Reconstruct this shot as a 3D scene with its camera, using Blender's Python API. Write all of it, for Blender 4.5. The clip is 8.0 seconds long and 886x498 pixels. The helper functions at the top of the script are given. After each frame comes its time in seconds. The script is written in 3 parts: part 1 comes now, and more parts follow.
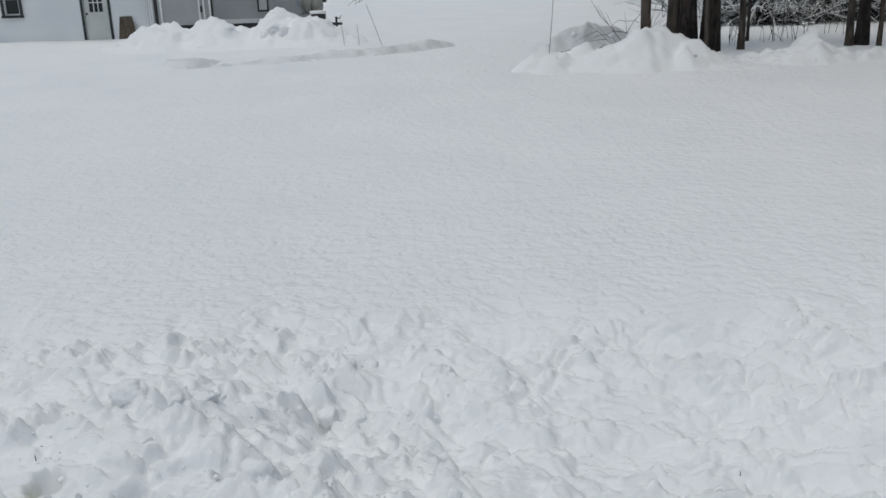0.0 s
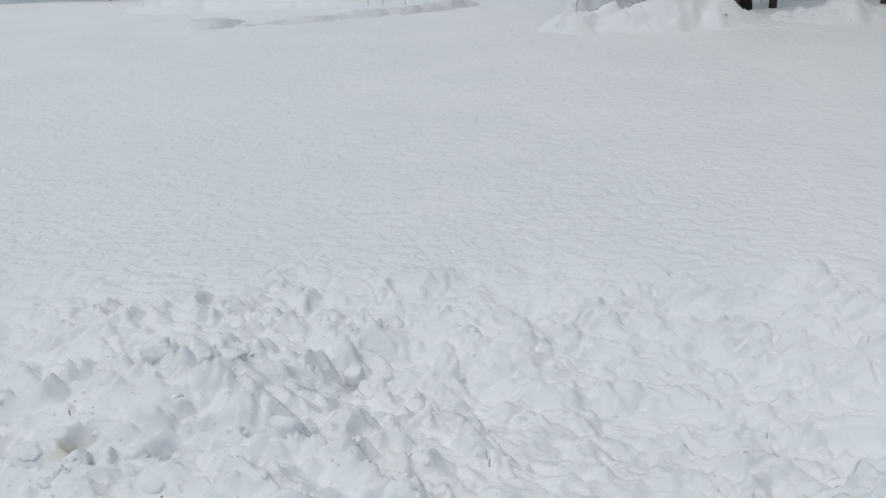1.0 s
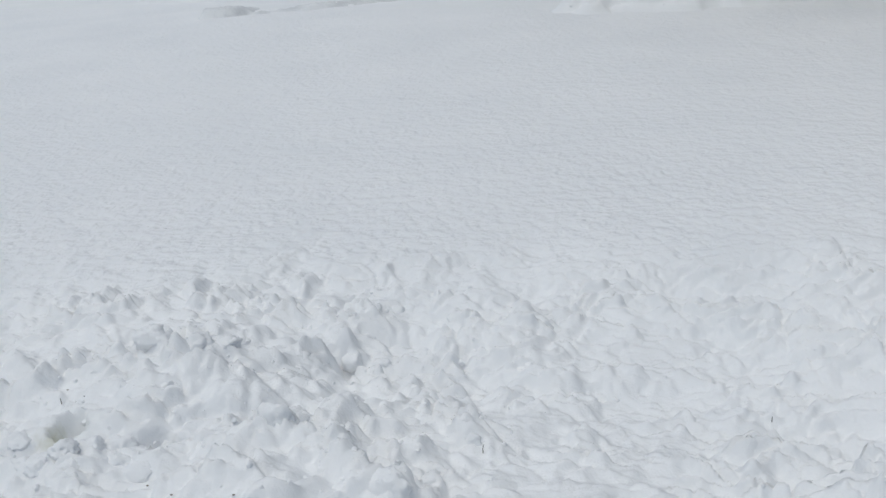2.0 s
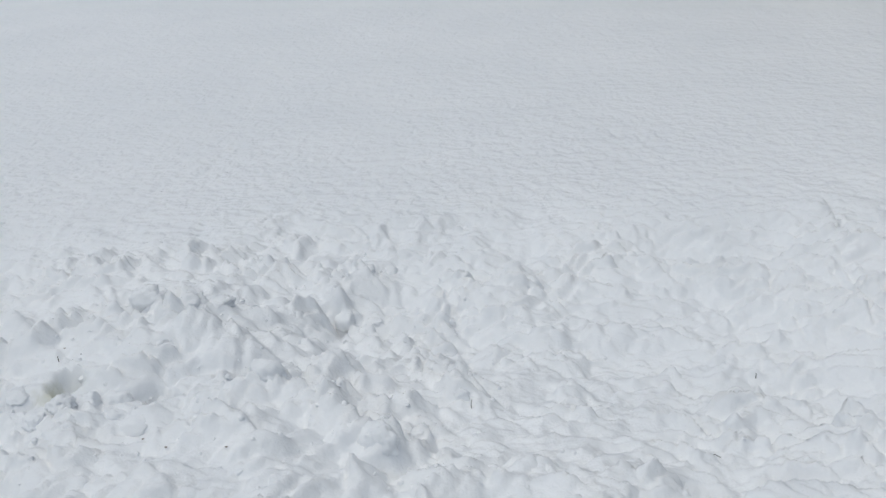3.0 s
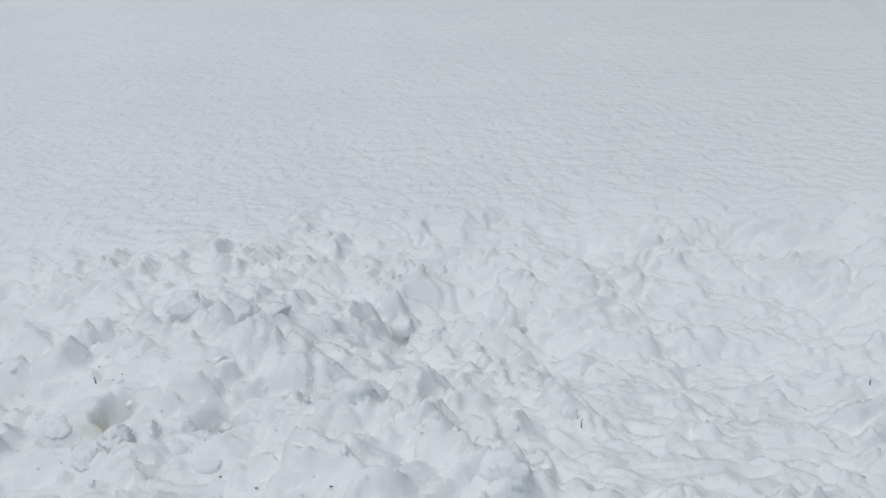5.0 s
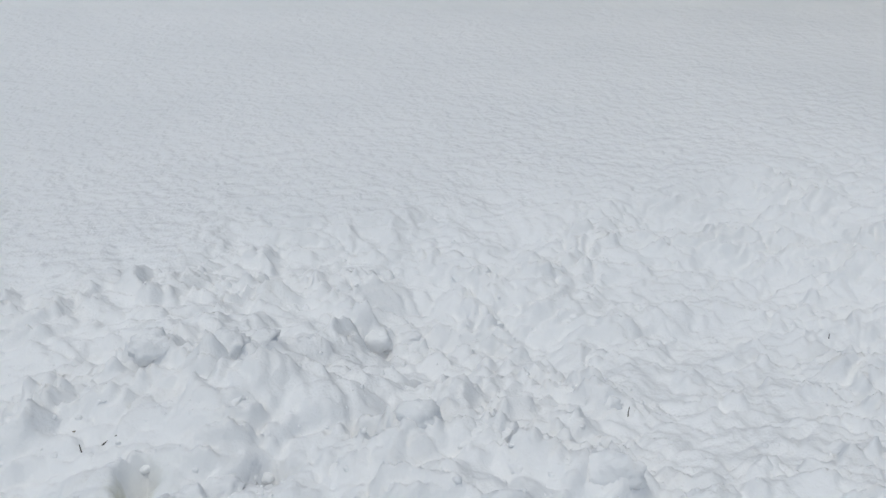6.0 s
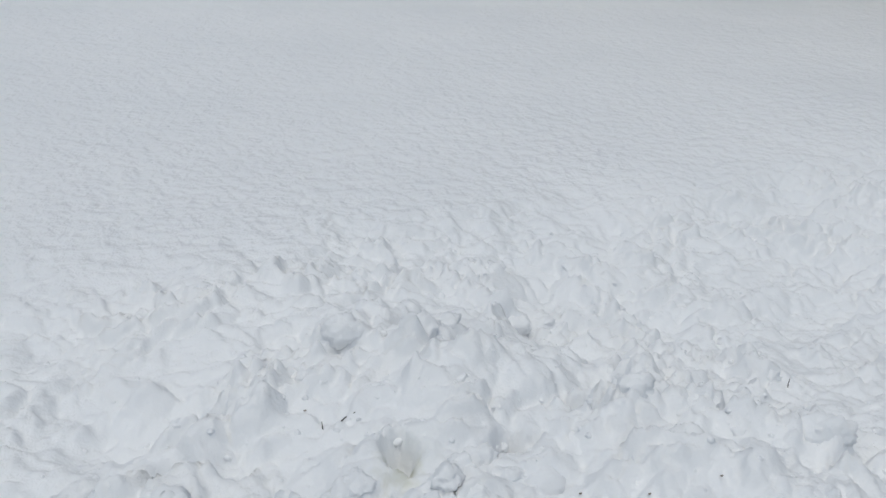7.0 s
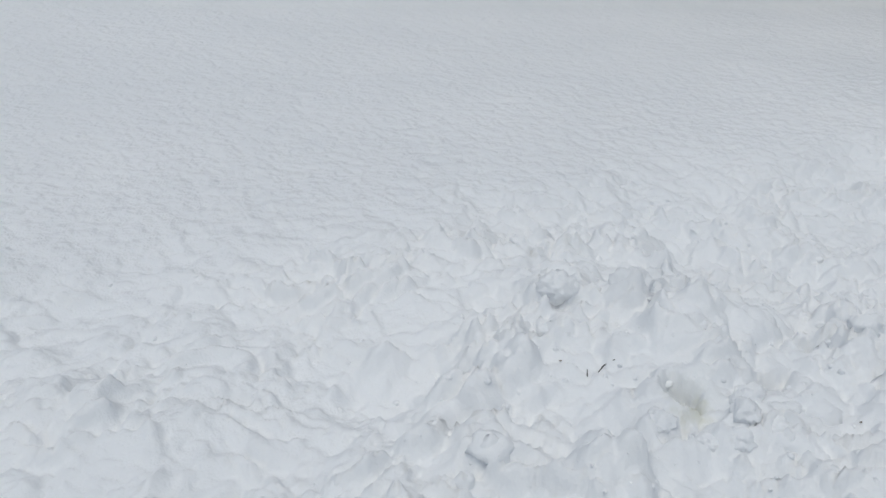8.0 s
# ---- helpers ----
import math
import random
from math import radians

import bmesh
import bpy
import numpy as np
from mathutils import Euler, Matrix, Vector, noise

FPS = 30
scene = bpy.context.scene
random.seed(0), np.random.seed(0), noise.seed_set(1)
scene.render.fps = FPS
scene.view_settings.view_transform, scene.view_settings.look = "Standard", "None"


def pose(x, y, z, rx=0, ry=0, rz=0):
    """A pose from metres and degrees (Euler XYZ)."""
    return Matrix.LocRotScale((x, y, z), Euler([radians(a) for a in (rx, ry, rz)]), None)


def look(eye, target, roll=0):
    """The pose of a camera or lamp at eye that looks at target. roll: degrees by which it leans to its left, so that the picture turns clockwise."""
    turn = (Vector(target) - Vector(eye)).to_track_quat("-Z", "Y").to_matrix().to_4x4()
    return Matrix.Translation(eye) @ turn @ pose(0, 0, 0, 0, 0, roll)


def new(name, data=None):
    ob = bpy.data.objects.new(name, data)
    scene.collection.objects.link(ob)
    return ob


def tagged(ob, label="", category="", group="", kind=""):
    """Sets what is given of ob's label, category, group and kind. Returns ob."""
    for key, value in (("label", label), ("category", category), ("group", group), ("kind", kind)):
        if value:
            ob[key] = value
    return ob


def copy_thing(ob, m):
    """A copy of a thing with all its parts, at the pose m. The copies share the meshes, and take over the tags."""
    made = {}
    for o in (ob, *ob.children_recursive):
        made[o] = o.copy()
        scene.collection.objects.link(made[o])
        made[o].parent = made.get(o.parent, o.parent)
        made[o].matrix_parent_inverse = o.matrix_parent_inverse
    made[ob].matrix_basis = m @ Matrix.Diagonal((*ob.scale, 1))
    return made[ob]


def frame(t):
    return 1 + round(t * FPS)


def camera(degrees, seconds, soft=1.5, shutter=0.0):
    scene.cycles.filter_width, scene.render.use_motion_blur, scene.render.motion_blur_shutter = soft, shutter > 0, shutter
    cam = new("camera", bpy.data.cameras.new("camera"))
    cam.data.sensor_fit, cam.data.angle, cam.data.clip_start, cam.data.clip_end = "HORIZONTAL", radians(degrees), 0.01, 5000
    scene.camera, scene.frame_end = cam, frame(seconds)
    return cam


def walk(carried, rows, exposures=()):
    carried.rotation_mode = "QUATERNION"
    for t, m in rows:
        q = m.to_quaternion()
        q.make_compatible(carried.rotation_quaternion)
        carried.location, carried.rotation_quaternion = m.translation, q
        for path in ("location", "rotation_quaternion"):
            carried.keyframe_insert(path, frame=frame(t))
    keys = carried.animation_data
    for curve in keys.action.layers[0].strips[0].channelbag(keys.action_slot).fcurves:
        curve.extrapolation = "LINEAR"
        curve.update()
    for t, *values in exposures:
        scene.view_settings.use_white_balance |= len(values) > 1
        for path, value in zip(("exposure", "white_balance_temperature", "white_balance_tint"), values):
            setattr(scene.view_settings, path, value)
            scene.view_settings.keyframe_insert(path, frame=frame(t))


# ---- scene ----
cam = camera(56.0, 8.0)
EXPOSURES = [(0.0, -0.88, 6050, 1.0), (1.0, -0.80, 6000, 1.0), (2.5, -0.78, 5980, 1.0), (8.0, -0.83, 5980, 1.0)]
PATH = [
    (0, (0.000, 0.000, 1.534), (0.000, 1.922, 0.981), -1.94),
    (0.5, (0.009, -0.025, 1.533), (-0.013, 1.890, 0.956), -2.01),
    (1, (-0.015, 0.006, 1.524), (-0.073, 1.901, 0.887), -2.17),
    (2.3, (0.113, 0.075, 1.475), (-0.006, 1.948, 0.783), -3.67),
    (2.5, (0.115, 0.060, 1.472), (-0.001, 1.921, 0.749), -3.71),
    (3, (0.131, 0.028, 1.472), (0.013, 1.882, 0.731), -3.65),
    (3.5, (0.130, 0.014, 1.482), (0.012, 1.868, 0.740), -3.70),
    (4, (0.102, 0.054, 1.485), (-0.011, 1.906, 0.739), -3.61),
    (4.5, (-0.016, 0.188, 1.446), (-0.131, 2.037, 0.694), -3.54),
    (4.7, (-0.141, 0.250, 1.430), (-0.245, 2.099, 0.673), -3.44),
    (5.8, (-0.965, 0.588, 1.342), (-0.458, 2.353, 0.549), -0.98),
    (6, (-1.119, 0.635, 1.373), (-0.546, 2.381, 0.583), -1.18),
    (6.5, (-1.587, 0.692, 1.404), (-0.942, 2.407, 0.604), -0.63),
    (7, (-1.963, 0.779, 1.399), (-1.201, 2.453, 0.612), 1.01),
    (7.5, (-2.389, 0.981, 1.354), (-1.509, 2.586, 0.549), 1.72),
    (8, (-2.838, 1.102, 1.293), (-1.921, 2.692, 0.500), 1.77),
]
walk(cam, [(t, look(eye, target, roll)) for t, eye, target, roll in PATH], EXPOSURES)

# ---- sky and sun: a bright overcast winter day ----
world = bpy.data.worlds.new("overcast_sky")
scene.world = world
world.use_nodes = True
sky = world.node_tree.nodes.new("ShaderNodeTexSky")
sky.sky_type, sky.sun_disc = "NISHITA", False
sky.sun_elevation, sky.sun_rotation = radians(77), radians(225)
sky.air_density, sky.dust_density, sky.ozone_density = 1.0, 6.0, 1.0
background = world.node_tree.nodes["Background"]
world.node_tree.links.new(sky.outputs[0], background.inputs[0])
background.inputs[1].default_value = 0.15
sun = new("sun", bpy.data.lights.new("sun", "SUN"))
sun.data.energy, sun.data.angle, sun.data.color = 0.7, radians(110), (1.0, 0.97, 0.94)
sun.matrix_world = look((0, 0, 30), Vector((0, 0, 30)) - Vector((math.sin(radians(225)) * math.cos(radians(77)), math.cos(radians(225)) * math.cos(radians(77)), math.sin(radians(77)))))


# ---- numeric noise ----
def hashed(ix, iy, seed):
    n = (ix.astype(np.int64) * 374761393 + iy.astype(np.int64) * 668265263 + seed * 982451653) & 0x7FFFFFFF
    n = ((n ^ (n >> 13)) * 1274126177) & 0x7FFFFFFF
    n = ((n ^ (n >> 16)) * 668265263) & 0x7FFFFFFF
    return ((n ^ (n >> 15)) & 0xFFFFF) / float(0xFFFFF)


def value(x, y, seed=0):
    """Smooth noise, about -1 to 1."""
    ix, iy = np.floor(x), np.floor(y)
    fx, fy = x - ix, y - iy
    ux, uy = fx * fx * fx * (fx * (fx * 6 - 15) + 10), fy * fy * fy * (fy * (fy * 6 - 15) + 10)
    total = 0
    for a, wa in ((0, 1 - ux), (1, ux)):
        for b, wb in ((0, 1 - uy), (1, uy)):
            angle = hashed(ix + a, iy + b, seed) * 2 * np.pi
            total = total + wa * wb * (np.cos(angle) * (fx - a) + np.sin(angle) * (fy - b))
    return total * 1.5


def fractal(x, y, octaves=4, seed=0, gain=0.5):
    total, size, much = 0, 1.0, 1.0
    for k in range(octaves):
        total = total + much * value(x * size + 17.3 * k, y * size - 9.1 * k, seed + k)
        size, much = size * 2.03, much * gain
    return total


def clods(x, y, seed=0, fill=1.0, low=0.35, high=0.62):
    """Heaped rounded lumps on a unit lattice: the height of the highest dome over each place, 0 to about 1."""
    ix, iy = np.floor(x), np.floor(y)
    best = np.zeros_like(x)
    for a in (-1, 0, 1):
        for b in (-1, 0, 1):
            cx, cy = ix + a, iy + b
            px, py = cx + hashed(cx, cy, seed), cy + hashed(cx, cy, seed + 1)
            radius = low + (high - low) * hashed(cx, cy, seed + 2)
            tall = (0.45 + 0.55 * hashed(cx, cy, seed + 3)) * (hashed(cx, cy, seed + 4) < fill)
            turn = hashed(cx, cy, seed + 5) * np.pi
            dx, dy = x - px, y - py
            u = dx * np.cos(turn) + dy * np.sin(turn)
            v = (dy * np.cos(turn) - dx * np.sin(turn)) * 1.35
            d = (u * u + v * v) / (radius * radius)
            best = np.maximum(best, tall * radius * 2 * np.clip(1 - d ** 1.5, 0, 1) ** 0.75)
    return best


def scallops(x, y, seed=0, fill=1.0, low=0.45, high=0.75, lip=7.0):
    """Broken ledges on a unit lattice: each swells away from the viewer's side to a scalloped crest and breaks off behind it."""
    ix, iy = np.floor(x), np.floor(y)
    best = np.zeros_like(x)
    for a in (-1, 0, 1):
        for b in (-1, 0, 1):
            cx, cy = ix + a, iy + b
            px, py = cx + hashed(cx, cy, seed), cy + hashed(cx, cy, seed + 1)
            radius = low + (high - low) * hashed(cx, cy, seed + 2)
            tall = (0.4 + 0.6 * hashed(cx, cy, seed + 3)) * (hashed(cx, cy, seed + 4) < fill)
            turn = (hashed(cx, cy, seed + 5) - 0.5) * 1.4
            dx, dy = (x - px) / radius, (y - py) / radius
            u = dx * np.cos(turn) + dy * np.sin(turn)
            v = dy * np.cos(turn) - dx * np.sin(turn)
            d = u * u + v * v
            rise = np.clip(0.55 + 0.45 * v, 0, 1)
            edge = np.clip((1 - d) * lip, 0, 1)
            best = np.maximum(best, tall * radius * 1.6 * rise * edge * (2 - edge))
    return best


def billow(x, y, octaves=4, seed=0, gain=0.5):
    """Rounded swellings with sharp creases between them."""
    total, size, much = 0, 1.0, 1.0
    for k in range(octaves):
        total = total + much * np.abs(value(x * size + 11.3 * k, y * size - 5.1 * k, seed + k))
        size, much = size * 2.07, much * gain
    return total


def smooth(low, high, v):
    s = np.clip((v - low) / (high - low), 0, 1)
    return s * s * (3 - 2 * s)


# ---- materials ----
def nodes_of(name):
    m = bpy.data.materials.new(name)
    m.use_nodes = True
    return m, m.node_tree.nodes, m.node_tree.links, m.node_tree.nodes["Principled BSDF"]


def surface(name, one, two, scale=4.0, rough=0.7, metal=0.0, bump=0.2, fine=60.0, depth=0.01, stretch=(1, 1, 1), spread=(0.35, 0.65)):
    """A surface that wanders between two colours, with broad stains, fine grain and relief."""
    m, n, l, b = nodes_of(name)
    co = n.new("ShaderNodeTexCoord")
    mp = n.new("ShaderNodeMapping")
    mp.inputs["Scale"].default_value = stretch
    l.new(co.outputs["Object"], mp.inputs[0])
    broad, grain = n.new("ShaderNodeTexNoise"), n.new("ShaderNodeTexNoise")
    for tex, size, detail in ((broad, scale, 5), (grain, fine, 3)):
        tex.inputs["Scale"].default_value, tex.inputs["Detail"].default_value = size, detail
        l.new(mp.outputs[0], tex.inputs["Vector"])
    mixed = n.new("ShaderNodeMath")
    mixed.operation = "MULTIPLY_ADD"
    l.new(grain.outputs[0], mixed.inputs[0])
    mixed.inputs[1].default_value = 0.35
    l.new(broad.outputs[0], mixed.inputs[2])
    ramp = n.new("ShaderNodeValToRGB")
    ramp.color_ramp.elements[0].position, ramp.color_ramp.elements[1].position = spread[0] + 0.17, spread[1] + 0.17
    ramp.color_ramp.elements[0].color, ramp.color_ramp.elements[1].color = (*one, 1), (*two, 1)
    l.new(mixed.outputs[0], ramp.inputs[0])
    l.new(ramp.outputs[0], b.inputs["Base Color"])
    bp = n.new("ShaderNodeBump")
    bp.inputs["Strength"].default_value, bp.inputs["Distance"].default_value = bump, depth
    l.new(mixed.outputs[0], bp.inputs["Height"])
    l.new(bp.outputs[0], b.inputs["Normal"])
    b.inputs["Roughness"].default_value, b.inputs["Metallic"].default_value = rough, metal
    return m


def snow_surface(name, stained=False):
    m, n, l, b = nodes_of(name)
    co = n.new("ShaderNodeTexCoord")
    grains, crumbs, broad = n.new("ShaderNodeTexNoise"), n.new("ShaderNodeTexNoise"), n.new("ShaderNodeTexNoise")
    for tex, size, detail in ((grains, 120, 3), (crumbs, 26, 5), (broad, 0.7, 4)):
        tex.inputs["Scale"].default_value, tex.inputs["Detail"].default_value = size, detail
        l.new(co.outputs["Object"], tex.inputs["Vector"])
    ramp = n.new("ShaderNodeValToRGB")
    ramp.color_ramp.elements[0].position, ramp.color_ramp.elements[1].position = 0.3, 0.7
    ramp.color_ramp.elements[0].color, ramp.color_ramp.elements[1].color = (0.86, 0.87, 0.88, 1), (0.905, 0.91, 0.915, 1)
    l.new(broad.outputs[0], ramp.inputs[0])
    colour = ramp.outputs[0]
    if stained:
        # a pale yellow-green stain where the snow is dug open
        for place, reach, tint in (((-1.29, 2.41, 0.12), 0.11, (0.86, 0.872, 0.865, 1)), ((-1.35, 2.38, 0.04), 0.085, (0.66, 0.655, 0.545, 1))):
            away = n.new("ShaderNodeVectorMath")
            away.operation = "DISTANCE"
            away.inputs[1].default_value = place
            l.new(co.outputs["Object"], away.inputs[0])
            torn = n.new("ShaderNodeMath")
            torn.operation = "MULTIPLY_ADD"
            torn.inputs[1].default_value = reach * 0.9
            l.new(crumbs.outputs[0], torn.inputs[0])
            l.new(away.outputs["Value"], torn.inputs[2])
            fade = n.new("ShaderNodeMapRange")
            fade.interpolation_type = "SMOOTHSTEP"
            fade.inputs["From Min"].default_value, fade.inputs["From Max"].default_value = reach * 1.5, reach * 0.6
            l.new(torn.outputs[0], fade.inputs["Value"])
            mix = n.new("ShaderNodeMix")
            mix.data_type = "RGBA"
            l.new(fade.outputs[0], mix.inputs["Factor"])
            l.new(colour, mix.inputs["A"])
            mix.inputs["B"].default_value = tint
            colour = mix.outputs["Result"]
    l.new(colour, b.inputs["Base Color"])
    add = n.new("ShaderNodeMath")
    add.operation = "MULTIPLY_ADD"
    add.inputs[1].default_value = 0.35
    l.new(grains.outputs[0], add.inputs[0])
    l.new(crumbs.outputs[0], add.inputs[2])
    if stained:
        # long low wind ripples on the crust
        turned = n.new("ShaderNodeMapping")
        turned.inputs["Rotation"].default_value, turned.inputs["Scale"].default_value = (0, 0, radians(-14)), (0.45, 2.2, 1)
        l.new(co.outputs["Object"], turned.inputs[0])
        wind = n.new("ShaderNodeTexNoise")
        wind.inputs["Scale"].default_value, wind.inputs["Detail"].default_value, wind.inputs["Roughness"].default_value = 2.2, 3, 0.5
        l.new(turned.outputs[0], wind.inputs["Vector"])
        rippled = n.new("ShaderNodeMath")
        rippled.operation = "MULTIPLY_ADD"
        rippled.inputs[1].default_value = 0.9
        l.new(wind.outputs[0], rippled.inputs[0])
        l.new(add.outputs[0], rippled.inputs[2])
        dimples = n.new("ShaderNodeTexNoise")
        dimples.inputs["Scale"].default_value, dimples.inputs["Detail"].default_value, dimples.inputs["Roughness"].default_value = 9.0, 2.5, 0.55
        l.new(co.outputs["Object"], dimples.inputs["Vector"])
        pitted = n.new("ShaderNodeMath")
        pitted.operation = "MULTIPLY_ADD"
        pitted.inputs[1].default_value = 3.0
        l.new(dimples.outputs[0], pitted.inputs[0])
        l.new(rippled.outputs[0], pitted.inputs[2])
        add = pitted
    bp = n.new("ShaderNodeBump")
    bp.inputs["Strength"].default_value, bp.inputs["Distance"].default_value = 0.35, 0.018
    if stained:
        crusted = n.new("ShaderNodeAttribute")
        crusted.attribute_name = "crust"
        l.new(crusted.outputs["Fac"], bp.inputs["Strength"])
    l.new(add.outputs[0], bp.inputs["Height"])
    l.new(bp.outputs[0], b.inputs["Normal"])
    b.inputs["Roughness"].default_value = 0.75
    b.inputs["Specular IOR Level"].default_value = 0.25
    return m


SNOW = snow_surface("snow")
FIELD = snow_surface("field_snow", True)
# snow with the shade of steep bank faces put into its grey colour
SHADED_SNOW = surface("shaded_grey_snow", (0.66, 0.67, 0.68), (0.83, 0.84, 0.845), 2.5, 0.8, bump=0.4, fine=25, depth=0.03)
BARK = surface("bark", (0.008, 0.0065, 0.0055), (0.045, 0.035, 0.028), 4, 0.95, bump=1.0, fine=28, depth=0.05, stretch=(3, 3, 0.9), spread=(0.40, 0.60))
PALE_BARK = surface("pale_bark", (0.035, 0.028, 0.022), (0.11, 0.088, 0.07), 5, 0.95, bump=0.7, fine=45, depth=0.02, stretch=(3, 3, 0.5))
TWIG = surface("twig_bark", (0.018, 0.015, 0.013), (0.07, 0.056, 0.047), 8, 0.9, fine=90)
SIDING = surface("white_siding", (0.79, 0.81, 0.825), (0.86, 0.87, 0.88), 0.8, 0.5, bump=0.05, fine=30, depth=0.003)
TRIM = surface("dark_trim", (0.018, 0.022, 0.022), (0.04, 0.045, 0.045), 6, 0.45, bump=0.1)
DOOR = surface("cream_paint", (0.58, 0.60, 0.57), (0.68, 0.69, 0.66), 2, 0.5, bump=0.05)
FRAME = surface("white_frame", (0.68, 0.69, 0.69), (0.78, 0.79, 0.79), 3, 0.45, bump=0.05)
BOARD = surface("weathered_plywood", (0.07, 0.053, 0.04), (0.12, 0.095, 0.072), 3, 0.85, bump=0.3, fine=40, stretch=(6, 6, 0.6))
ROOF = surface("dark_shingle", (0.03, 0.03, 0.032), (0.07, 0.07, 0.072), 3, 0.9)
CAMPER_LIGHT = surface("light_grey_panel", (0.335, 0.345, 0.35), (0.39, 0.40, 0.405), 1.5, 0.4, bump=0.04)
CAMPER_DARK = surface("mid_grey_panel", (0.24, 0.25, 0.255), (0.285, 0.295, 0.30), 1.5, 0.4, bump=0.04)
CAMPER_LOW = surface("pale_skirt_panel", (0.45, 0.46, 0.46), (0.54, 0.55, 0.55), 2, 0.45, bump=0.04)
BLACK = surface("black_plastic", (0.012, 0.012, 0.013), (0.03, 0.03, 0.03), 6, 0.5, bump=0.1)
STEEL = surface("dark_steel", (0.04, 0.04, 0.042), (0.09, 0.09, 0.09), 8, 0.5, 0.8)
TANK = surface("cream_tank_cover", (0.24, 0.245, 0.22), (0.32, 0.32, 0.29), 2, 0.5, bump=0.05)
STAKE = surface("grey_stake", (0.34, 0.32, 0.31), (0.48, 0.46, 0.45), 10, 0.7)
LEAF = surface("dry_leaf", (0.16, 0.13, 0.10), (0.30, 0.25, 0.20), 30, 0.85, fine=200)


def pane_surface():
    m, n, l, b = nodes_of("window_glass")
    b.inputs["Base Color"].default_value = (0.05, 0.055, 0.055, 1)
    b.inputs["Roughness"].default_value = 0.06
    return m


GLASS = pane_surface()


# ---- mesh helpers ----
def part(name, bm, material, parent=None, label="", soft_edges=False):
    me = bpy.data.meshes.new(name)
    bm.to_mesh(me)
    bm.free()
    me.materials.append(material)
    if soft_edges:
        for p in me.polygons:
            p.use_smooth = True
    ob = new(name, me)
    ob.parent = parent
    return tagged(ob, label)


def box(bm, x0, x1, y0, y1, z0, z1, bevel=0.0):
    made = bmesh.ops.create_cube(bm, size=1)["verts"]
    for v in made:
        v.co = Vector((x0 + (v.co.x + 0.5) * (x1 - x0), y0 + (v.co.y + 0.5) * (y1 - y0), z0 + (v.co.z + 0.5) * (z1 - z0)))
    if bevel:
        edges = {e for v in made for e in v.link_edges}
        bmesh.ops.bevel(bm, geom=list(edges), offset=bevel, segments=2, affect="EDGES", profile=0.6)
    return bm


def boxed(x0, x1, y0, y1, z0, z1, bevel=0.0):
    return box(bmesh.new(), x0, x1, y0, y1, z0, z1, bevel)


def tube(bm, points, radii, sides=8, rough=0.0, rng=random):
    """A tapering bent limb through the points."""
    rings = []
    points = [Vector(p) for p in points]
    for k, p in enumerate(points):
        along = (points[min(k + 1, len(points) - 1)] - points[max(k - 1, 0)]).normalized()
        side = along.cross(Vector((0.3, 0.9, 0.1))).normalized()
        up = along.cross(side)
        rings.append([bm.verts.new(p + radii[k] * (1 + rough * rng.uniform(-1, 1)) * (math.cos(2 * math.pi * s / sides) * side + math.sin(2 * math.pi * s / sides) * up)) for s in range(sides)])
    for a, b in zip(rings, rings[1:]):
        for s in range(sides):
            bm.faces.new((a[s], a[(s + 1) % sides], b[(s + 1) % sides], b[s]))
    bm.faces.new(rings[0][::-1])
    bm.faces.new(rings[-1])


def sheet(name, xs, ys, height, material):
    """One surface over a graded grid."""
    gx, gy = np.meshgrid(xs, ys)
    gz = height(gx, gy)
    w, h = len(xs), len(ys)
    me = bpy.data.meshes.new(name)
    me.vertices.add(w * h)
    me.vertices.foreach_set("co", np.stack([gx, gy, gz], -1).astype(np.float32).ravel())
    a = (np.arange(h - 1)[:, None] * w + np.arange(w - 1)[None, :]).ravel()
    quads = np.stack([a, a + 1, a + w + 1, a + w], -1).astype(np.int32)
    me.loops.add(quads.size)
    me.loops.foreach_set("vertex_index", quads.ravel())
    me.polygons.add(len(quads))
    me.polygons.foreach_set("loop_start", np.arange(len(quads), dtype=np.int32) * 4)
    me.polygons.foreach_set("use_smooth", np.ones(len(quads), dtype=bool))
    me.update(calc_edges=True)
    me.materials.append(material)
    return new(name, me)


# ---- the ground: one sheet of snow ----
SLOPE_Y = (-400, 5, 9, 14, 18, 22, 27, 35, 45, 80, 150, 420)
SLOPE_Z = (0, 0, 0.2, 0.53, 0.68, 0.8, 0.97, 1.35, 2.0, 5.0, 11.0, 26.0)
TABLE_Y = np.arange(-400, 420, 0.25)
TABLE_Z = np.convolve(np.pad(np.interp(TABLE_Y, SLOPE_Y, SLOPE_Z), 8, mode="edge"), np.ones(17) / 17, mode="valid")


def lie(x, y):
    """The broad lie of the land, with no relief."""
    z = np.interp(y, TABLE_Y, TABLE_Z)
    for px, py, rx, ry, much in ((-1.15, 2.45, 0.8, 0.65, 0.13), (-0.62, 1.75, 0.5, 0.5, 0.14), (1.05, 2.85, 0.75, 0.8, -0.18), (-0.25, 3.15, 0.5, 0.45, -0.09), (-1.4, 3.3, 0.5, 0.5, 0.1)):
        z = z + much * np.exp(-(((x - px) / rx) ** 2) - ((y - py) / ry) ** 2)
    return z


def trodden(x, y):
    """1 where the snow has been walked over, 0 on the untouched crust."""
    edge = 4.34 + 0.22 * fractal(x * 1.6, y * 1.6, 4, 40, 0.65) + 0.05 * np.sin(x * 0.8)
    return (1 - smooth(edge - 0.8, edge + 0.22, y)) * smooth(-9, -6.5, x) * (1 - smooth(6.5, 9, x))


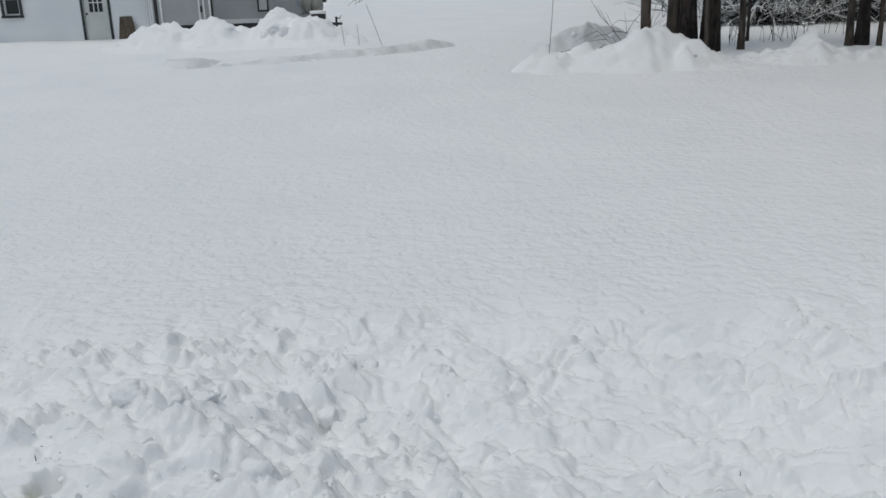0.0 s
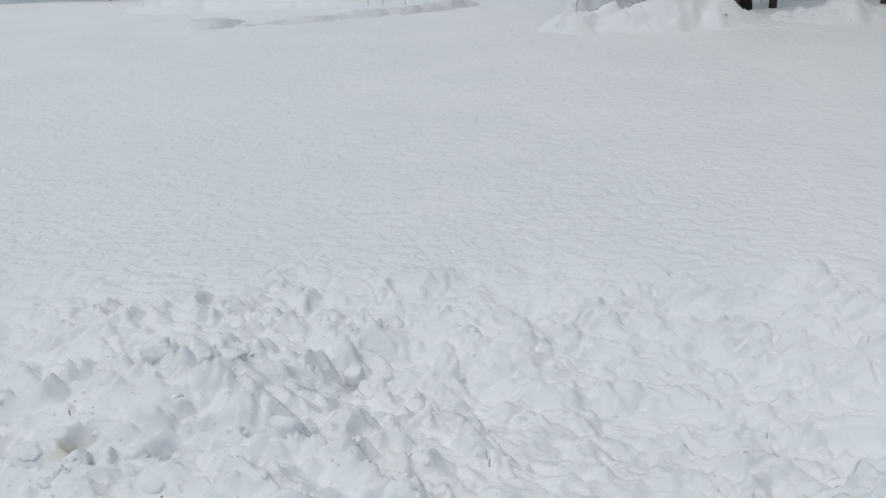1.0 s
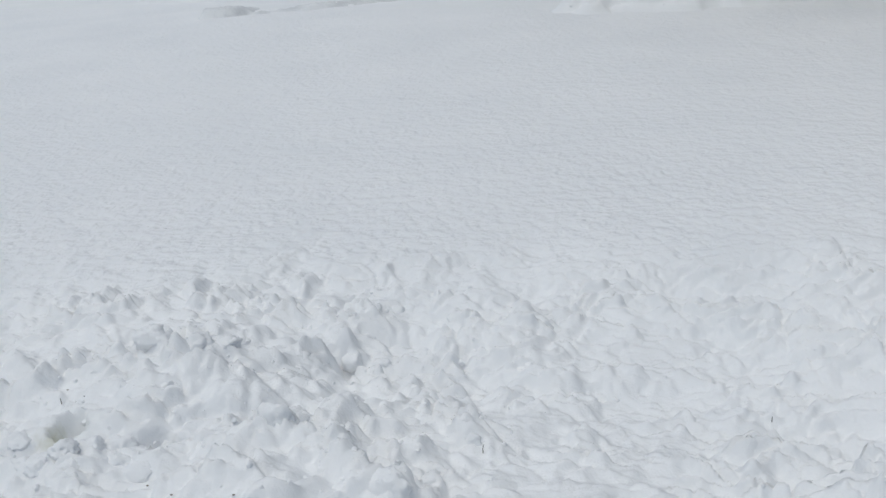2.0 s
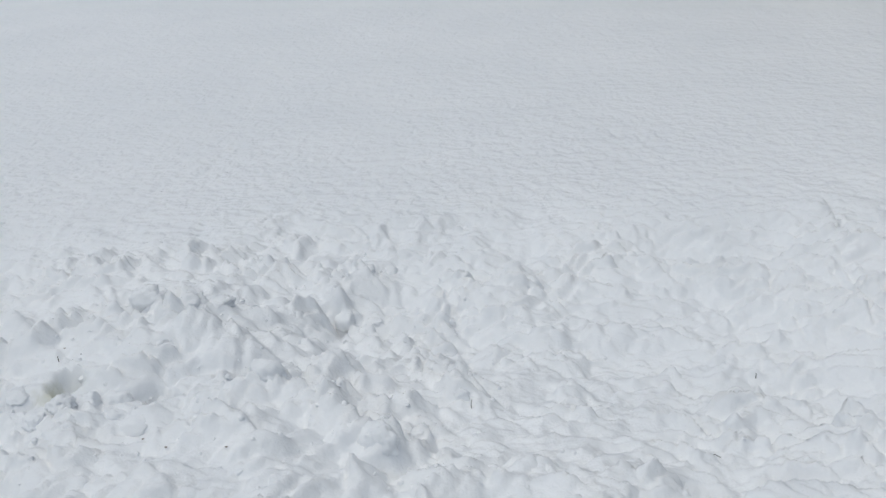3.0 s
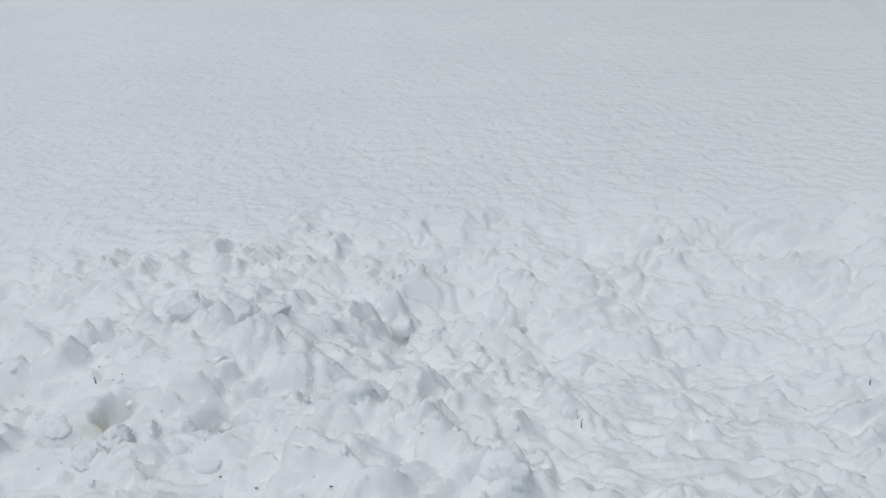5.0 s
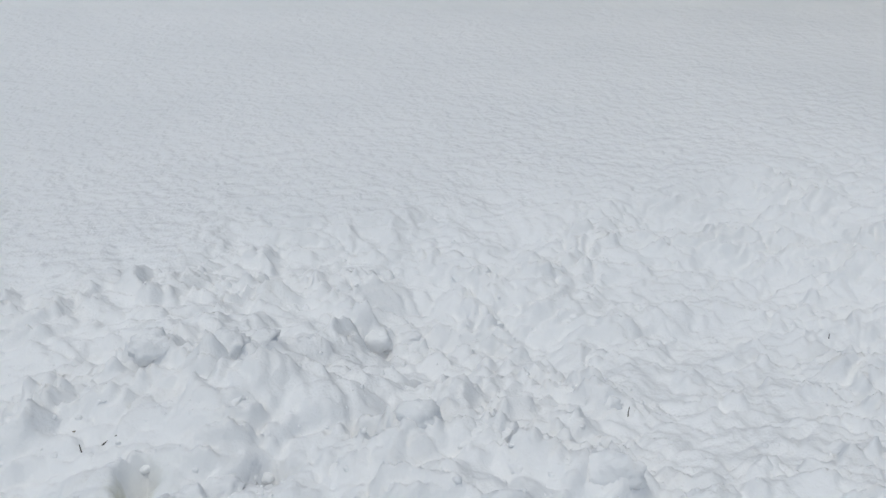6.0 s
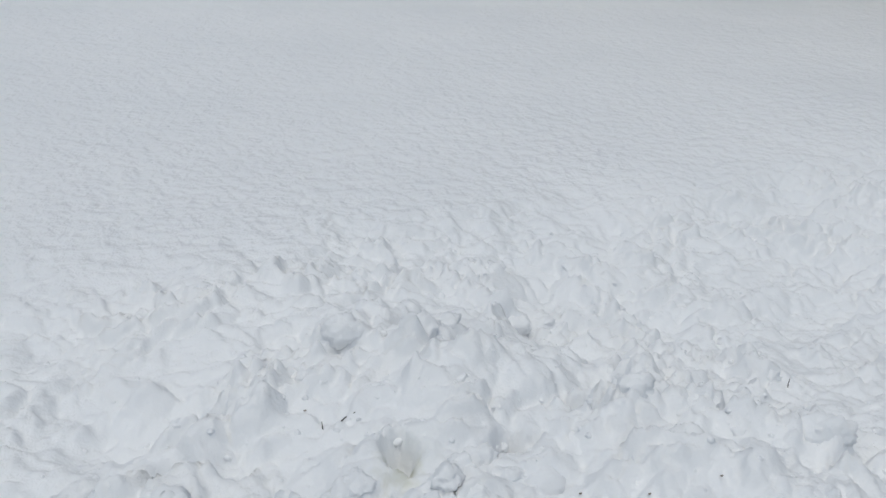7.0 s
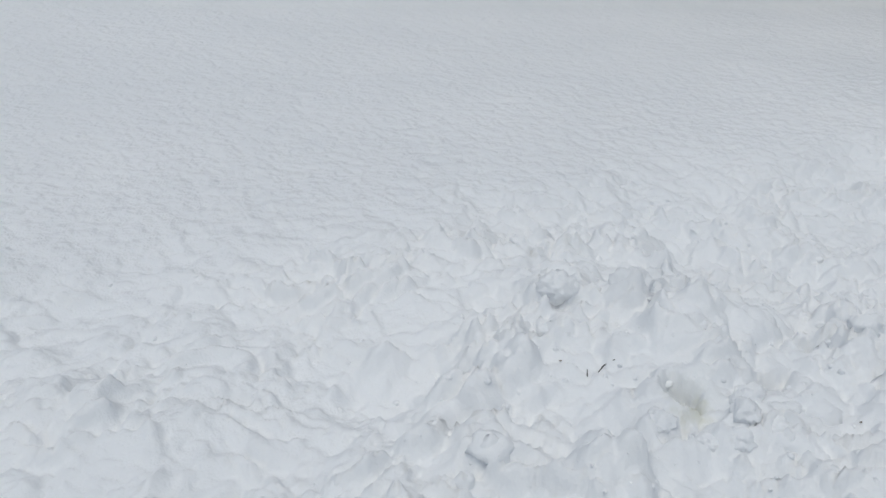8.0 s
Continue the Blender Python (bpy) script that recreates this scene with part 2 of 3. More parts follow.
def broken_snow(x, y):
    """Heaped chunks on one side, long scalloped ledges on the other."""
    wx = x + 0.08 * fractal(x * 2.6, y * 2.6, 3, 3) + 0.011 * fractal(x * 11, y * 11, 3, 103)
    wy = y + 0.08 * fractal(x * 2.6, y * 2.6, 3, 7) + 0.011 * fractal(x * 11, y * 11, 3, 107)
    ledges = smooth(-0.2, 0.9, x)
    patchy = 0.75 + 0.9 * smooth(-0.35, 0.45, fractal(x * 1.9 + 3.1, y * 2.3, 3, 44))
    chunky = 0.042 * clods(wx / 0.30, wy / 0.26, 11, 0.75) + 0.030 * scallops(wx / 0.34, wy / 0.26, 15, 0.7, lip=5) + patchy * (0.030 * clods(wx / 0.14, wy / 0.13, 21, 0.75) + 0.046 * billow(wx * 6.5, wy * 7.5, 4, 31, 0.52) + 0.016 * clods(wx / 0.055, wy / 0.05, 131, 0.7))
    ripply = 0.070 * scallops(wx / 0.50, wy / 0.21, 51, 0.85, lip=7) + patchy * (0.036 * scallops(wx / 0.20, wy / 0.105, 61, 0.85, lip=5) + 0.036 * billow(wx * 6, wy * 9.5, 4, 71, 0.52) + 0.016 * clods(wx / 0.06, wy / 0.045, 171, 0.7))
    crisp = 1 - 0.3 * smooth(-1.7, -2.3, x) * smooth(2.5, 2.9, y) - 0.2 * smooth(3.5, 4.3, y)
    return (chunky * (1 - ledges) + ripply * ledges) * crisp + 0.045 * fractal(x * 1.4, y * 1.4, 3, 5) - 0.105


def relief(x, y):
    walked = trodden(x, y)
    near = np.zeros_like(x)
    on = walked > 0
    if on.any():
        near[on] = broken_snow(x[on], y[on])
    crust = 0.008 * fractal(x * 11, y * 13, 3, 80) * (1 - smooth(5.3, 6.5, y)) * smooth(-4.4, -3.4, x) * (1 - smooth(3.1, 4.1, x)) + 0.012 * fractal(x * 0.7, y * 1.1, 3, 84)
    far = 0.05 * fractal(x * 0.16, y * 0.22, 4, 90) * smooth(5, 14, y)
    z = walked * near + (1 - walked) * crust * (1 - 0.7 * smooth(8, 20, np.abs(y))) + far
    jx, jy = 0.035 * fractal(x * 11, y * 11, 3, 5), 0.035 * fractal(x * 11, y * 11, 3, 6)
    for px, py, rx, ry, much in DENTS:
        d = ((x - px + jx) / rx) ** 2 + ((y - py + jy) / ry) ** 2
        z = z + much * np.exp(-d * d)
    return z


# hollows: paw holes, the dug-out hole, the trench
HOLLOWS = (
    (-1.33, 2.42, 0.055, 0.06, -0.09), (-1.32, 2.45, 0.03, 0.05, -0.06), (-1.01, 2.39, 0.05, 0.03, -0.09), (-1.44, 2.31, 0.05, 0.035, -0.06),
    (-0.76, 2.47, 0.05, 0.04, -0.10), (-0.54, 3.2, 0.06, 0.08, -0.07), (-0.15, 3.05, 0.06, 0.07, -0.05), (-0.32, 3.32, 0.22, 0.2, -0.06),
    (0.06, 3.55, 0.05, 0.07, -0.07), (-0.93, 3.16, 0.09, 0.1, -0.06), (-1.42, 3.2, 0.1, 0.1, -0.08), (-0.72, 3.62, 0.07, 0.09, -0.06),
    (0.70, 2.03, 0.06, 0.04, -0.08), (-1.9, 2.95, 0.22, 0.13, -0.05),
)
# broken chunks and heaps
HEAPS = (
    (-0.46, 2.32, 0.1, 0.09, 0.06), (-0.62, 2.43, 0.06, 0.13, 0.05), (-0.8, 2.72, 0.26, 0.14, 0.05), (-1.06, 2.95, 0.15, 0.1, 0.06),
    (-1.28, 3.06, 0.09, 0.08, 0.05), (-0.9, 2.96, 0.14, 0.08, 0.05), (-0.64, 2.8, 0.13, 0.09, 0.04), (-0.43, 2.64, 0.12, 0.09, 0.05),
    (-1.6, 2.84, 0.12, 0.08, 0.05), (-1.84, 2.52, 0.13, 0.11, 0.05), (-1.68, 2.3, 0.13, 0.11, 0.06), (-0.7, 2.13, 0.11, 0.09, 0.05),
    (-1.2, 2.25, 0.2, 0.07, 0.03), (-1.12, 2.46, 0.09, 0.07, 0.04), (0.05, 1.95, 0.13, 0.08, 0.04), (-0.21, 2.08, 0.13, 0.08, 0.05),
)
# long low ledges
LEDGES = (
    (0.62, 3.08, 0.34, 0.07, 0.035), (0.9, 2.76, 0.36, 0.07, 0.04), (1.35, 2.8, 0.3, 0.08, 0.03), (1.35, 3.3, 0.3, 0.08, 0.03),
)
DENTS = HOLLOWS + HEAPS + LEDGES


def height(x, y):
    return lie(x, y) + relief(x, y)


def at_ground(x, y):
    return float(height(np.array([[float(x)]]), np.array([[float(y)]]))[0, 0])


def graded(low, high, step, end_low, end_high, grow=1.09):
    mid = list(np.arange(low, high, step))
    s, v, up = step, high, []
    while v < end_high:
        up.append(v)
        s *= grow
        v += s
    s, v, down = step, low - step, []
    while v > end_low:
        down.append(v)
        s *= grow
        v -= s
    return np.array(down[::-1] + mid + up)


ground = tagged(sheet("ground", graded(-3.4, 3.0, 0.011, -400, 400, 1.045), graded(1.5, 4.7, 0.009, -400, 410, 1.022), height, FIELD), "snow-covered field, trodden lumpy near, smooth crust beyond", "ground", kind="structure")
spots = np.empty(len(ground.data.vertices) * 3, dtype=np.float32)
ground.data.vertices.foreach_get("co", spots)
spots = spots.reshape(-1, 3)
ground.data.attributes.new("crust", "FLOAT", "POINT").data.foreach_set("value", (0.34 + 0.36 * (1 - trodden(spots[:, 0], spots[:, 1]))).astype(np.float32))


# ---- ploughed banks of snow ----
TOPS = []


def bank(name, xs, crest, y0, front, back, label, lumps=1.0, seed=0, lean=None, material=None):
    """A heaped ridge. crest: x and height of its top; front, back: how far it reaches towards and away from the field."""
    cx, cz = [c[0] for c in crest], [c[1] for c in crest]

    def top(x, y):
        line = y0 + (np.interp(x, [c[0] for c in lean], [c[1] for c in lean]) if lean else 0) + 0.25 * fractal(x * 0.9, x * 0, 3, seed + 1)
        d = np.where(y < line, (line - y) / front, (y - line) / back)
        base = lie(x, y) - 0.07
        ridge = np.interp(x, cx, cz)
        shape = np.clip(1 - d, 0, 1)
        shape = (shape * shape * (3 - 2 * shape)) ** 1.7 * smooth(xs[0], xs[0] + 0.9, x) * (1 - smooth(xs[1] - 0.9, xs[1], x))
        ragged = 0.16 * clods(x / 0.8, y / 0.7, seed + 9, 0.8) + 0.07 * clods(x / 0.33, y / 0.3, seed + 19, 0.7) + 0.025 * clods(x / 0.13, y / 0.12, seed + 29, 0.6) + 0.08 * billow(x * 2.4, y * 2.4, 4, seed + 40) - 0.12
        return base + (ridge - base) * shape + lumps * ragged * np.minimum(1, shape * 1.5)

    TOPS.append((top, xs, y0, front, lean))
    ys = np.arange(y0 - front - 2.6, y0 + back + 2.6, 0.05)
    return tagged(sheet(name, np.arange(xs[0], xs[1], 0.05), ys, top, material or SNOW), label, "snow bank", kind="structure")


bank("snow_bank", (-9.0, -1.2), ((-9.0, 0.7), (-8.1, 0.85), (-7.5, 1.38), (-6.9, 1.42), (-6.3, 1.33), (-5.75, 1.55), (-5.2, 1.42), (-4.75, 1.25), (-4.05, 1.62), (-3.3, 1.5), (-2.5, 1.22), (-1.9, 0.9), (-1.2, 0.6)), 22.0, 2.4, 1.6, "tall heaped bank of ploughed snow before the camper", seed=100)
bank("snow_bank", (1.0, 5.5), ((1.0, 0.6), (1.7, 0.80), (2.1, 0.74), (2.7, 0.88), (3.25, 1.12), (3.65, 1.22), (4.0, 1.07), (4.4, 0.97), (4.7, 0.74), (5.1, 0.64), (5.5, 0.6)), 14.2, 1.1, 1.4, "heaped bank of ploughed snow at the foot of the trees", lumps=1.25, seed=130)
bank("snow_bank", (4.4, 14.0), ((4.4, 0.55), (4.8, 0.6), (5.2, 0.63), (5.9, 0.82), (6.4, 0.9), (6.95, 0.68), (7.3, 0.7), (8.0, 0.62), (10, 0.8), (14, 0.7)), 14.2, 1.1, 1.4, "low rounded bank of ploughed snow along the wood's edge", lumps=1.25, seed=160)
# the slab's grey is painted shade on clean snow
bank("snow_bank", (1.7, 4.6), ((1.7, 0.9), (2.2, 0.98), (2.7, 1.1), (3.1, 1.22), (3.4, 1.08), (4.0, 1.05), (4.4, 0.7)), 17.6, 0.3, 1.2, "broken slab of ploughed snow beside the drive, coloured grey as if shaded", lumps=0.5, seed=190, material=SHADED_SNOW)
# greyed likewise, for the shaded face the plough cut
bank("snow_bank", (-6.0, 0.9), ((-6, 0.45), (-5.2, 0.55), (-5.05, 0.80), (-4.5, 0.82), (-4.3, 0.66), (-3.3, 0.70), (-2.4, 0.75), (-1.2, 0.82), (-0.2, 0.90), (0.2, 0.88), (0.7, 0.75)), 16.2, 0.6, 2.6, "low broken ridge of snow left by the plough", lumps=0.35, seed=220, material=SHADED_SNOW, lean=((-6, -0.3), (-4.6, 0), (-3, 0.6), (-1.2, 1.7), (0.5, 3.4)))


# ---- white house with dark trim ----
def wall_with_openings(x0, x1, y0, y1, z0, z1, holes):
    bm = bmesh.new()
    cuts = sorted({x0, x1, *[v for h in holes for v in h[:2]]})
    for a, b in zip(cuts, cuts[1:]):
        z = z0
        for h in sorted((h for h in holes if h[0] <= a and h[1] >= b), key=lambda h: h[2]):
            if h[2] > z:
                box(bm, a, b, y0, y1, z, h[2])
            z = h[3]
        if z1 > z:
            box(bm, a, b, y0, y1, z, z1)
    return bm


def window_unit(parent, x0, x1, z0, z1, y, sill=True):
    w = new("window")
    w.parent = parent
    bm = bmesh.new()
    t = 0.045
    box(bm, x0, x0 + t, y - 0.05, y + 0.06, z0, z1, 0.006)
    box(bm, x1 - t, x1, y - 0.05, y + 0.06, z0, z1, 0.006)
    box(bm, x0 + t, x1 - t, y - 0.05, y + 0.06, z0, z0 + t, 0.006)
    box(bm, x0 + t, x1 - t, y - 0.05, y + 0.06, z1 - t, z1, 0.006)
    box(bm, x0 + t, x1 - t, y - 0.03, y + 0.04, (z0 + z1) / 2 - 0.02, (z0 + z1) / 2 + 0.02, 0.004)
    part("frame", bm, FRAME, w, "white window frame")
    bm = bmesh.new()
    for a, b in ((z0 + t, (z0 + z1) / 2 - 0.02), ((z0 + z1) / 2 + 0.02, z1 - t)):
        box(bm, x0 + t, x1 - t, y, y + 0.012, a, b)
    part("pane", bm, GLASS, w, "dark window pane")
    if sill:
        bm = bmesh.new()
        box(bm, x0 - 0.09, x1 + 0.09, y - 0.13, y - 0.06, z0 - 0.08, z0 - 0.002, 0.006)
        box(bm, x0 - 0.07, x0 - 0.003, y - 0.11, y - 0.06, z0, z1 + 0.07)
        box(bm, x1 + 0.003, x1 + 0.07, y - 0.11, y - 0.06, z0, z1 + 0.07)
        part("sill", bm, TRIM, w, "dark sill and casing")
    return w


def build_house():
    house = tagged(new("house"), "white-sided house with dark trim, snow drifted against it", "house")
    y = 27.0
    part("wall", wall_with_openings(-22, -8.72, y, y + 0.2, 0.3, 3.3, [(-13.33, -12.84, 1.78, 2.75), (-10.90, -10.14, 0.85, 2.92)]), SIDING, house, "plain white siding")
    part("wall", boxed(-22, -21.8, y + 0.203, y + 7.8, 0.3, 3.3), SIDING, house)
    part("wall", boxed(-8.92, -8.72, y + 0.203, y + 7.8, 0.3, 3.3), SIDING, house)
    part("wall", boxed(-22, -8.72, y + 7.803, y + 8, 0.3, 3.3), SIDING, house)
    part("floor", boxed(-21.79, -8.93, y + 0.21, y + 7.79, 0.5, 0.8), BOARD, house, "dark interior floor")
    bm = bmesh.new()
    prof = [(-0.5, 3.25), (4.0, 5.6), (8.5, 3.25), (8.5, 3.4), (4.0, 5.8), (-0.5, 3.4)]
    rings = [[bm.verts.new((x, y + a, z)) for a, z in prof] for x in (-22.4, -8.4)]
    for k in range(6):
        bm.faces.new((rings[0][k], rings[0][(k + 1) % 6], rings[1][(k + 1) % 6], rings[1][k]))
    bm.faces.new(rings[0][::-1]), bm.faces.new(rings[1])
    part("roof", bm, ROOF, house, "dark shingled gable roof")
    bm = bmesh.new()
    prof = [(-0.45, 3.42), (4.0, 5.82), (8.45, 3.42), (8.4, 3.62), (4.0, 6.05), (-0.4, 3.62)]
    rings = [[bm.verts.new((x, y + a, z)) for a, z in prof] for x in (-22.35, -8.45)]
    for k in range(6):
        bm.faces.new((rings[0][k], rings[0][(k + 1) % 6], rings[1][(k + 1) % 6], rings[1][k]))
    bm.faces.new(rings[0][::-1]), bm.faces.new(rings[1])
    part("roof_snow", bm, SNOW, house, "thick snow on the roof")
    for x in (-22.0, -8.72):
        bm = bmesh.new()
        for s in (-1, 1):
            vs = [bm.verts.new((x + s * 0.1 - math.copysign(0.1, x + 15), y + a, z)) for a, z in ((0.0, 3.3), (8.0, 3.3), (4.0, 5.5))]
            bm.faces.new(vs)
        bm.verts.ensure_lookup_table()
        for k in range(3):
            bm.faces.new((bm.verts[k], bm.verts[(k + 1) % 3], bm.verts[3 + (k + 1) % 3], bm.verts[3 + k]))
        bmesh.ops.recalc_face_normals(bm, faces=bm.faces)
        part("gable", bm, SIDING, house)
    part("corner_trim", boxed(-8.85, -8.70, y - 0.03, y - 0.002, 0.5, 3.3, 0.004), TRIM, house, "dark corner board")
    window_unit(house, -13.33, -12.84, 1.78, 2.75, y + 0.03)
    door = new("door")
    door.parent = house
    part("panel", wall_with_openings(-10.88, -10.16, y + 0.03, y + 0.08, 0.86, 2.9, [(-10.73, -10.31, 1.80, 2.65)]), DOOR, door, "cream painted door panel")
    part("pane", boxed(-10.73, -10.31, y + 0.05, y + 0.062, 1.80, 2.65), GLASS, door, "dark door glass")
    bm = bmesh.new()
    for k in (1, 2):
        box(bm, -10.73 + k * 0.14 - 0.014, -10.73 + k * 0.14 + 0.014, y + 0.03, y + 0.047, 1.8, 2.65)
        box(bm, -10.73, -10.31, y + 0.026, y + 0.046, 1.8 + k * 0.283 - 0.014, 1.8 + k * 0.283 + 0.014)
    part("muntin", bm, FRAME, door, "white glazing bars")
    bm = bmesh.new()
    bmesh.ops.create_uvsphere(bm, u_segments=10, v_segments=8, radius=0.035, matrix=pose(-10.82, y - 0.005, 1.75))
    part("handle", bm, STEEL, door, "small metal knob")
    for x in (-10.98, -10.13):
        part("casing", boxed(x, x + 0.075, y - 0.03, y - 0.002, 0.8, 3.0, 0.004), TRIM, door, "dark door casing")
    part("casing", boxed(-10.9, -10.135, y - 0.03, y - 0.002, 2.93, 3.0, 0.004), TRIM, door)
    return house


build_house()
bm = bmesh.new()
vs = [bm.verts.new(p) for p in ((-9.83, 26.72, 0.82), (-9.22, 26.72, 0.82), (-9.42, 26.93, 1.63), (-9.79, 26.93, 1.63))]
bm.faces.new(vs)
grown = bmesh.ops.extrude_face_region(bm, geom=bm.faces[:])["geom"]
for v in grown:
    if isinstance(v, bmesh.types.BMVert):
        v.co += Vector((0, 0.03, 0.008))
bmesh.ops.recalc_face_normals(bm, faces=bm.faces)
tagged(part("plywood_board", bm, BOARD), "brown weathered plywood board leaning on the house wall", "board")


# ---- parked camper trailer ----
def build_camper():
    camper = tagged(new("camper_trailer"), "grey travel trailer parked behind the snow bank", "trailer")
    y, low, high = 26.2, 1.32, 3.45
    part("body", boxed(-8.66, -6.95, y, y + 2.3, low, high, 0.03), CAMPER_LIGHT, camper, "light grey rear panel")
    bm = bmesh.new()
    outline = [(-6.70, low), (-4.45, low), (-4.0, 1.55), (-4.28, 2.0), (-4.5, 2.9), (-4.9, high), (-6.70, high)]
    sides = [[bm.verts.new((a, yy, b)) for a, b in outline] for yy in (y, y + 2.3)]
    for k in range(len(outline)):
        bm.faces.new((sides[0][k], sides[0][(k + 1) % 7], sides[1][(k + 1) % 7], sides[1][k]))
    bm.faces.new(sides[0][::-1]), bm.faces.new(sides[1])
    bmesh.ops.bevel(bm, geom=bm.edges[:], offset=0.025, segments=2, affect="EDGES")
    bmesh.ops.recalc_face_normals(bm, faces=bm.faces)
    part("nose", bm, CAMPER_DARK, camper, "mid-grey front panel with a sloped nose")
    part("side", boxed(-6.948, -6.702, y + 0.02, y + 2.28, low, high), CAMPER_LIGHT, camper)
    door = new("door")
    door.parent = camper
    for x in (-8.62, -8.55, -8.27, -7.12, -6.98, -6.80):
        part("frame", boxed(x, x + 0.055, y - 0.03, y - 0.002, low + 0.03, 3.2, 0.006), FRAME, door, "white door frame strip")
    part("gasket", boxed(-8.45, -8.35, y - 0.02, y - 0.002, low + 0.02, 3.2), BLACK, door, "black edge strip")
    part("gasket", boxed(-6.73, -6.69, y - 0.02, y - 0.002, low + 0.02, 3.2), BLACK, door)
    part("latch", boxed(-7.06, -7.0, y - 0.06, y - 0.032, 1.68, 1.86, 0.012), BLACK, door, "black latch")
    part("skirt", boxed(-6.685, -4.5, y - 0.025, y - 0.002, low, low + 0.13, 0.006), CAMPER_LOW, camper, "pale lower trim band")
    part("frame_rail", boxed(-8.2, -4.3, y + 0.15, y + 2.1, low - 0.16, low - 0.004), BLACK, camper, "black chassis rail")
    w = new("window")
    w.parent = camper
    bm = bmesh.new()
    for a, b, c, d in ((-5.34, -5.29, 1.64, 2.5), (-5.05, -5.0, 1.64, 2.5), (-5.29, -5.05, 1.64, 1.69), (-5.29, -5.05, 2.45, 2.5)):
        box(bm, a, b, y - 0.03, y - 0.002, c, d, 0.006)
    part("frame", bm, BLACK, w, "black window frame")
    part("pane", boxed(-5.288, -5.052, y - 0.014, y - 0.004, 1.692, 2.448), CAMPER_LIGHT, w, "pale window blind")
    bm = bmesh.new()
    for px in (-3.98, -3.66):
        bmesh.ops.create_uvsphere(bm, u_segments=16, v_segments=10, radius=0.19, matrix=pose(px, y + 0.9, 1.78) @ Matrix.Diagonal((1, 1, 1.5, 1)))
    part("propane_tank", bm, TANK, camper, "cream propane tanks", True)
    part("battery_box", boxed(-3.78, -3.36, y + 0.2, y + 0.5, 1.28, 1.52, 0.02), BLACK, camper, "black battery box")
    bm = boxed(-3.82, -3.34, y + 0.16, y + 0.54, 1.524, 1.62, 0.045)
    part("snow_cap", bm, SNOW, camper, "snow on the battery box", True)
    bm = bmesh.new()
    tube(bm, ((-4.3, y + 0.3, 1.2), (-3.3, y + 1.0, 1.2), (-2.95, y + 1.15, 1.2)), (0.05, 0.05, 0.04))
    tube(bm, ((-4.3, y + 2.0, 1.2), (-3.3, y + 1.3, 1.2), (-2.95, y + 1.15, 1.2)), (0.05, 0.05, 0.04))
    part("tongue", bm, STEEL, camper, "dark steel tow tongue")
    bm = bmesh.new()
    tube(bm, ((-3.12, y + 1.1, 0.7), (-3.12, y + 1.1, 1.42)), (0.035, 0.035))
    tube(bm, ((-3.12, y + 1.1, 1.38), (-3.0, y + 1.0, 1.36), (-2.96, y + 1.0, 1.46)), (0.016, 0.016, 0.016))
    part("jack", bm, STEEL, camper, "tongue jack with crank")
    part("spare_wheel", boxed(-3.62, -3.4, y + 1.05, y + 1.3, 1.86, 2.08, 0.06), BLACK, camper, "black cap above the tanks", True)
    for px in (-7.4, -6.5):
        bm = bmesh.new()
        bmesh.ops.create_cone(bm, cap_ends=True, segments=24, radius1=0.34, radius2=0.34, depth=0.22, matrix=pose(px, y + 0.25, 1.12, 90))
        part("tyre", bm, BLACK, camper, "black tyre")
    return camper


build_camper()


# ---- marker stakes ----
def stake(low, high, thick):
    bm = bmesh.new()
    low, high = Vector(low), Vector(high)
    tube(bm, [low, low.lerp(high, 0.5) + Vector((0.01, 0, 0)), high], (thick, thick * 0.9, thick * 0.7), 7)
    return tagged(part("marker_stake", bm, STAKE), "thin grey drive marker stake standing in the snow", "stake", "drive markers")


stake((-2.17, 20.4, 0.6), (-2.23, 20.4, 1.36), 0.008)
stake((-1.83, 20.4, 0.6), (-1.85, 20.4, 1.26), 0.008)
stake((-1.27, 20.4, 0.7), (-1.62, 20.4, 1.72), 0.009)
stake((2.10, 16, 0.5), (2.22, 16, 2.3), 0.009)


# ---- trees and brush ----
def limb(bm, start, way, length, radius, rng, depth, droop=0.0, snow=None):
    points, radii, p, d = [start.copy()], [radius], start.copy(), way.normalized()
    steps = 4 if depth else 3
    for k in range(steps):
        d = (d + Vector((rng.uniform(-1, 1), rng.uniform(-1, 1), rng.uniform(-0.6, 0.8) - droop)) * 0.22).normalized()
        p = p + d * length / steps
        points.append(p.copy())
        radii.append(radius * (1 - 0.75 * (k + 1) / steps))
    tube(bm, points, radii, 6 if radius > 0.03 else 4)
    if snow is not None and abs(d.z) < 0.75:
        lift = Vector((0, 0, radius * 0.9 + 0.006))
        tube(snow, [q + lift for q in points], [max(0.7 * r, 0.006) + 0.006 for r in radii], 4)
    if depth:
        for k in range(rng.randint(2, 4)):
            at = rng.randint(1, steps)
            side = Vector((rng.uniform(-1, 1), rng.uniform(-1, 1), rng.uniform(-0.1, 0.8) - droop)).normalized()
            limb(bm, points[at], (d + side * 0.9), length * rng.uniform(0.4, 0.65), radii[at] * 0.7 + 0.003, rng, depth - 1, droop, snow)


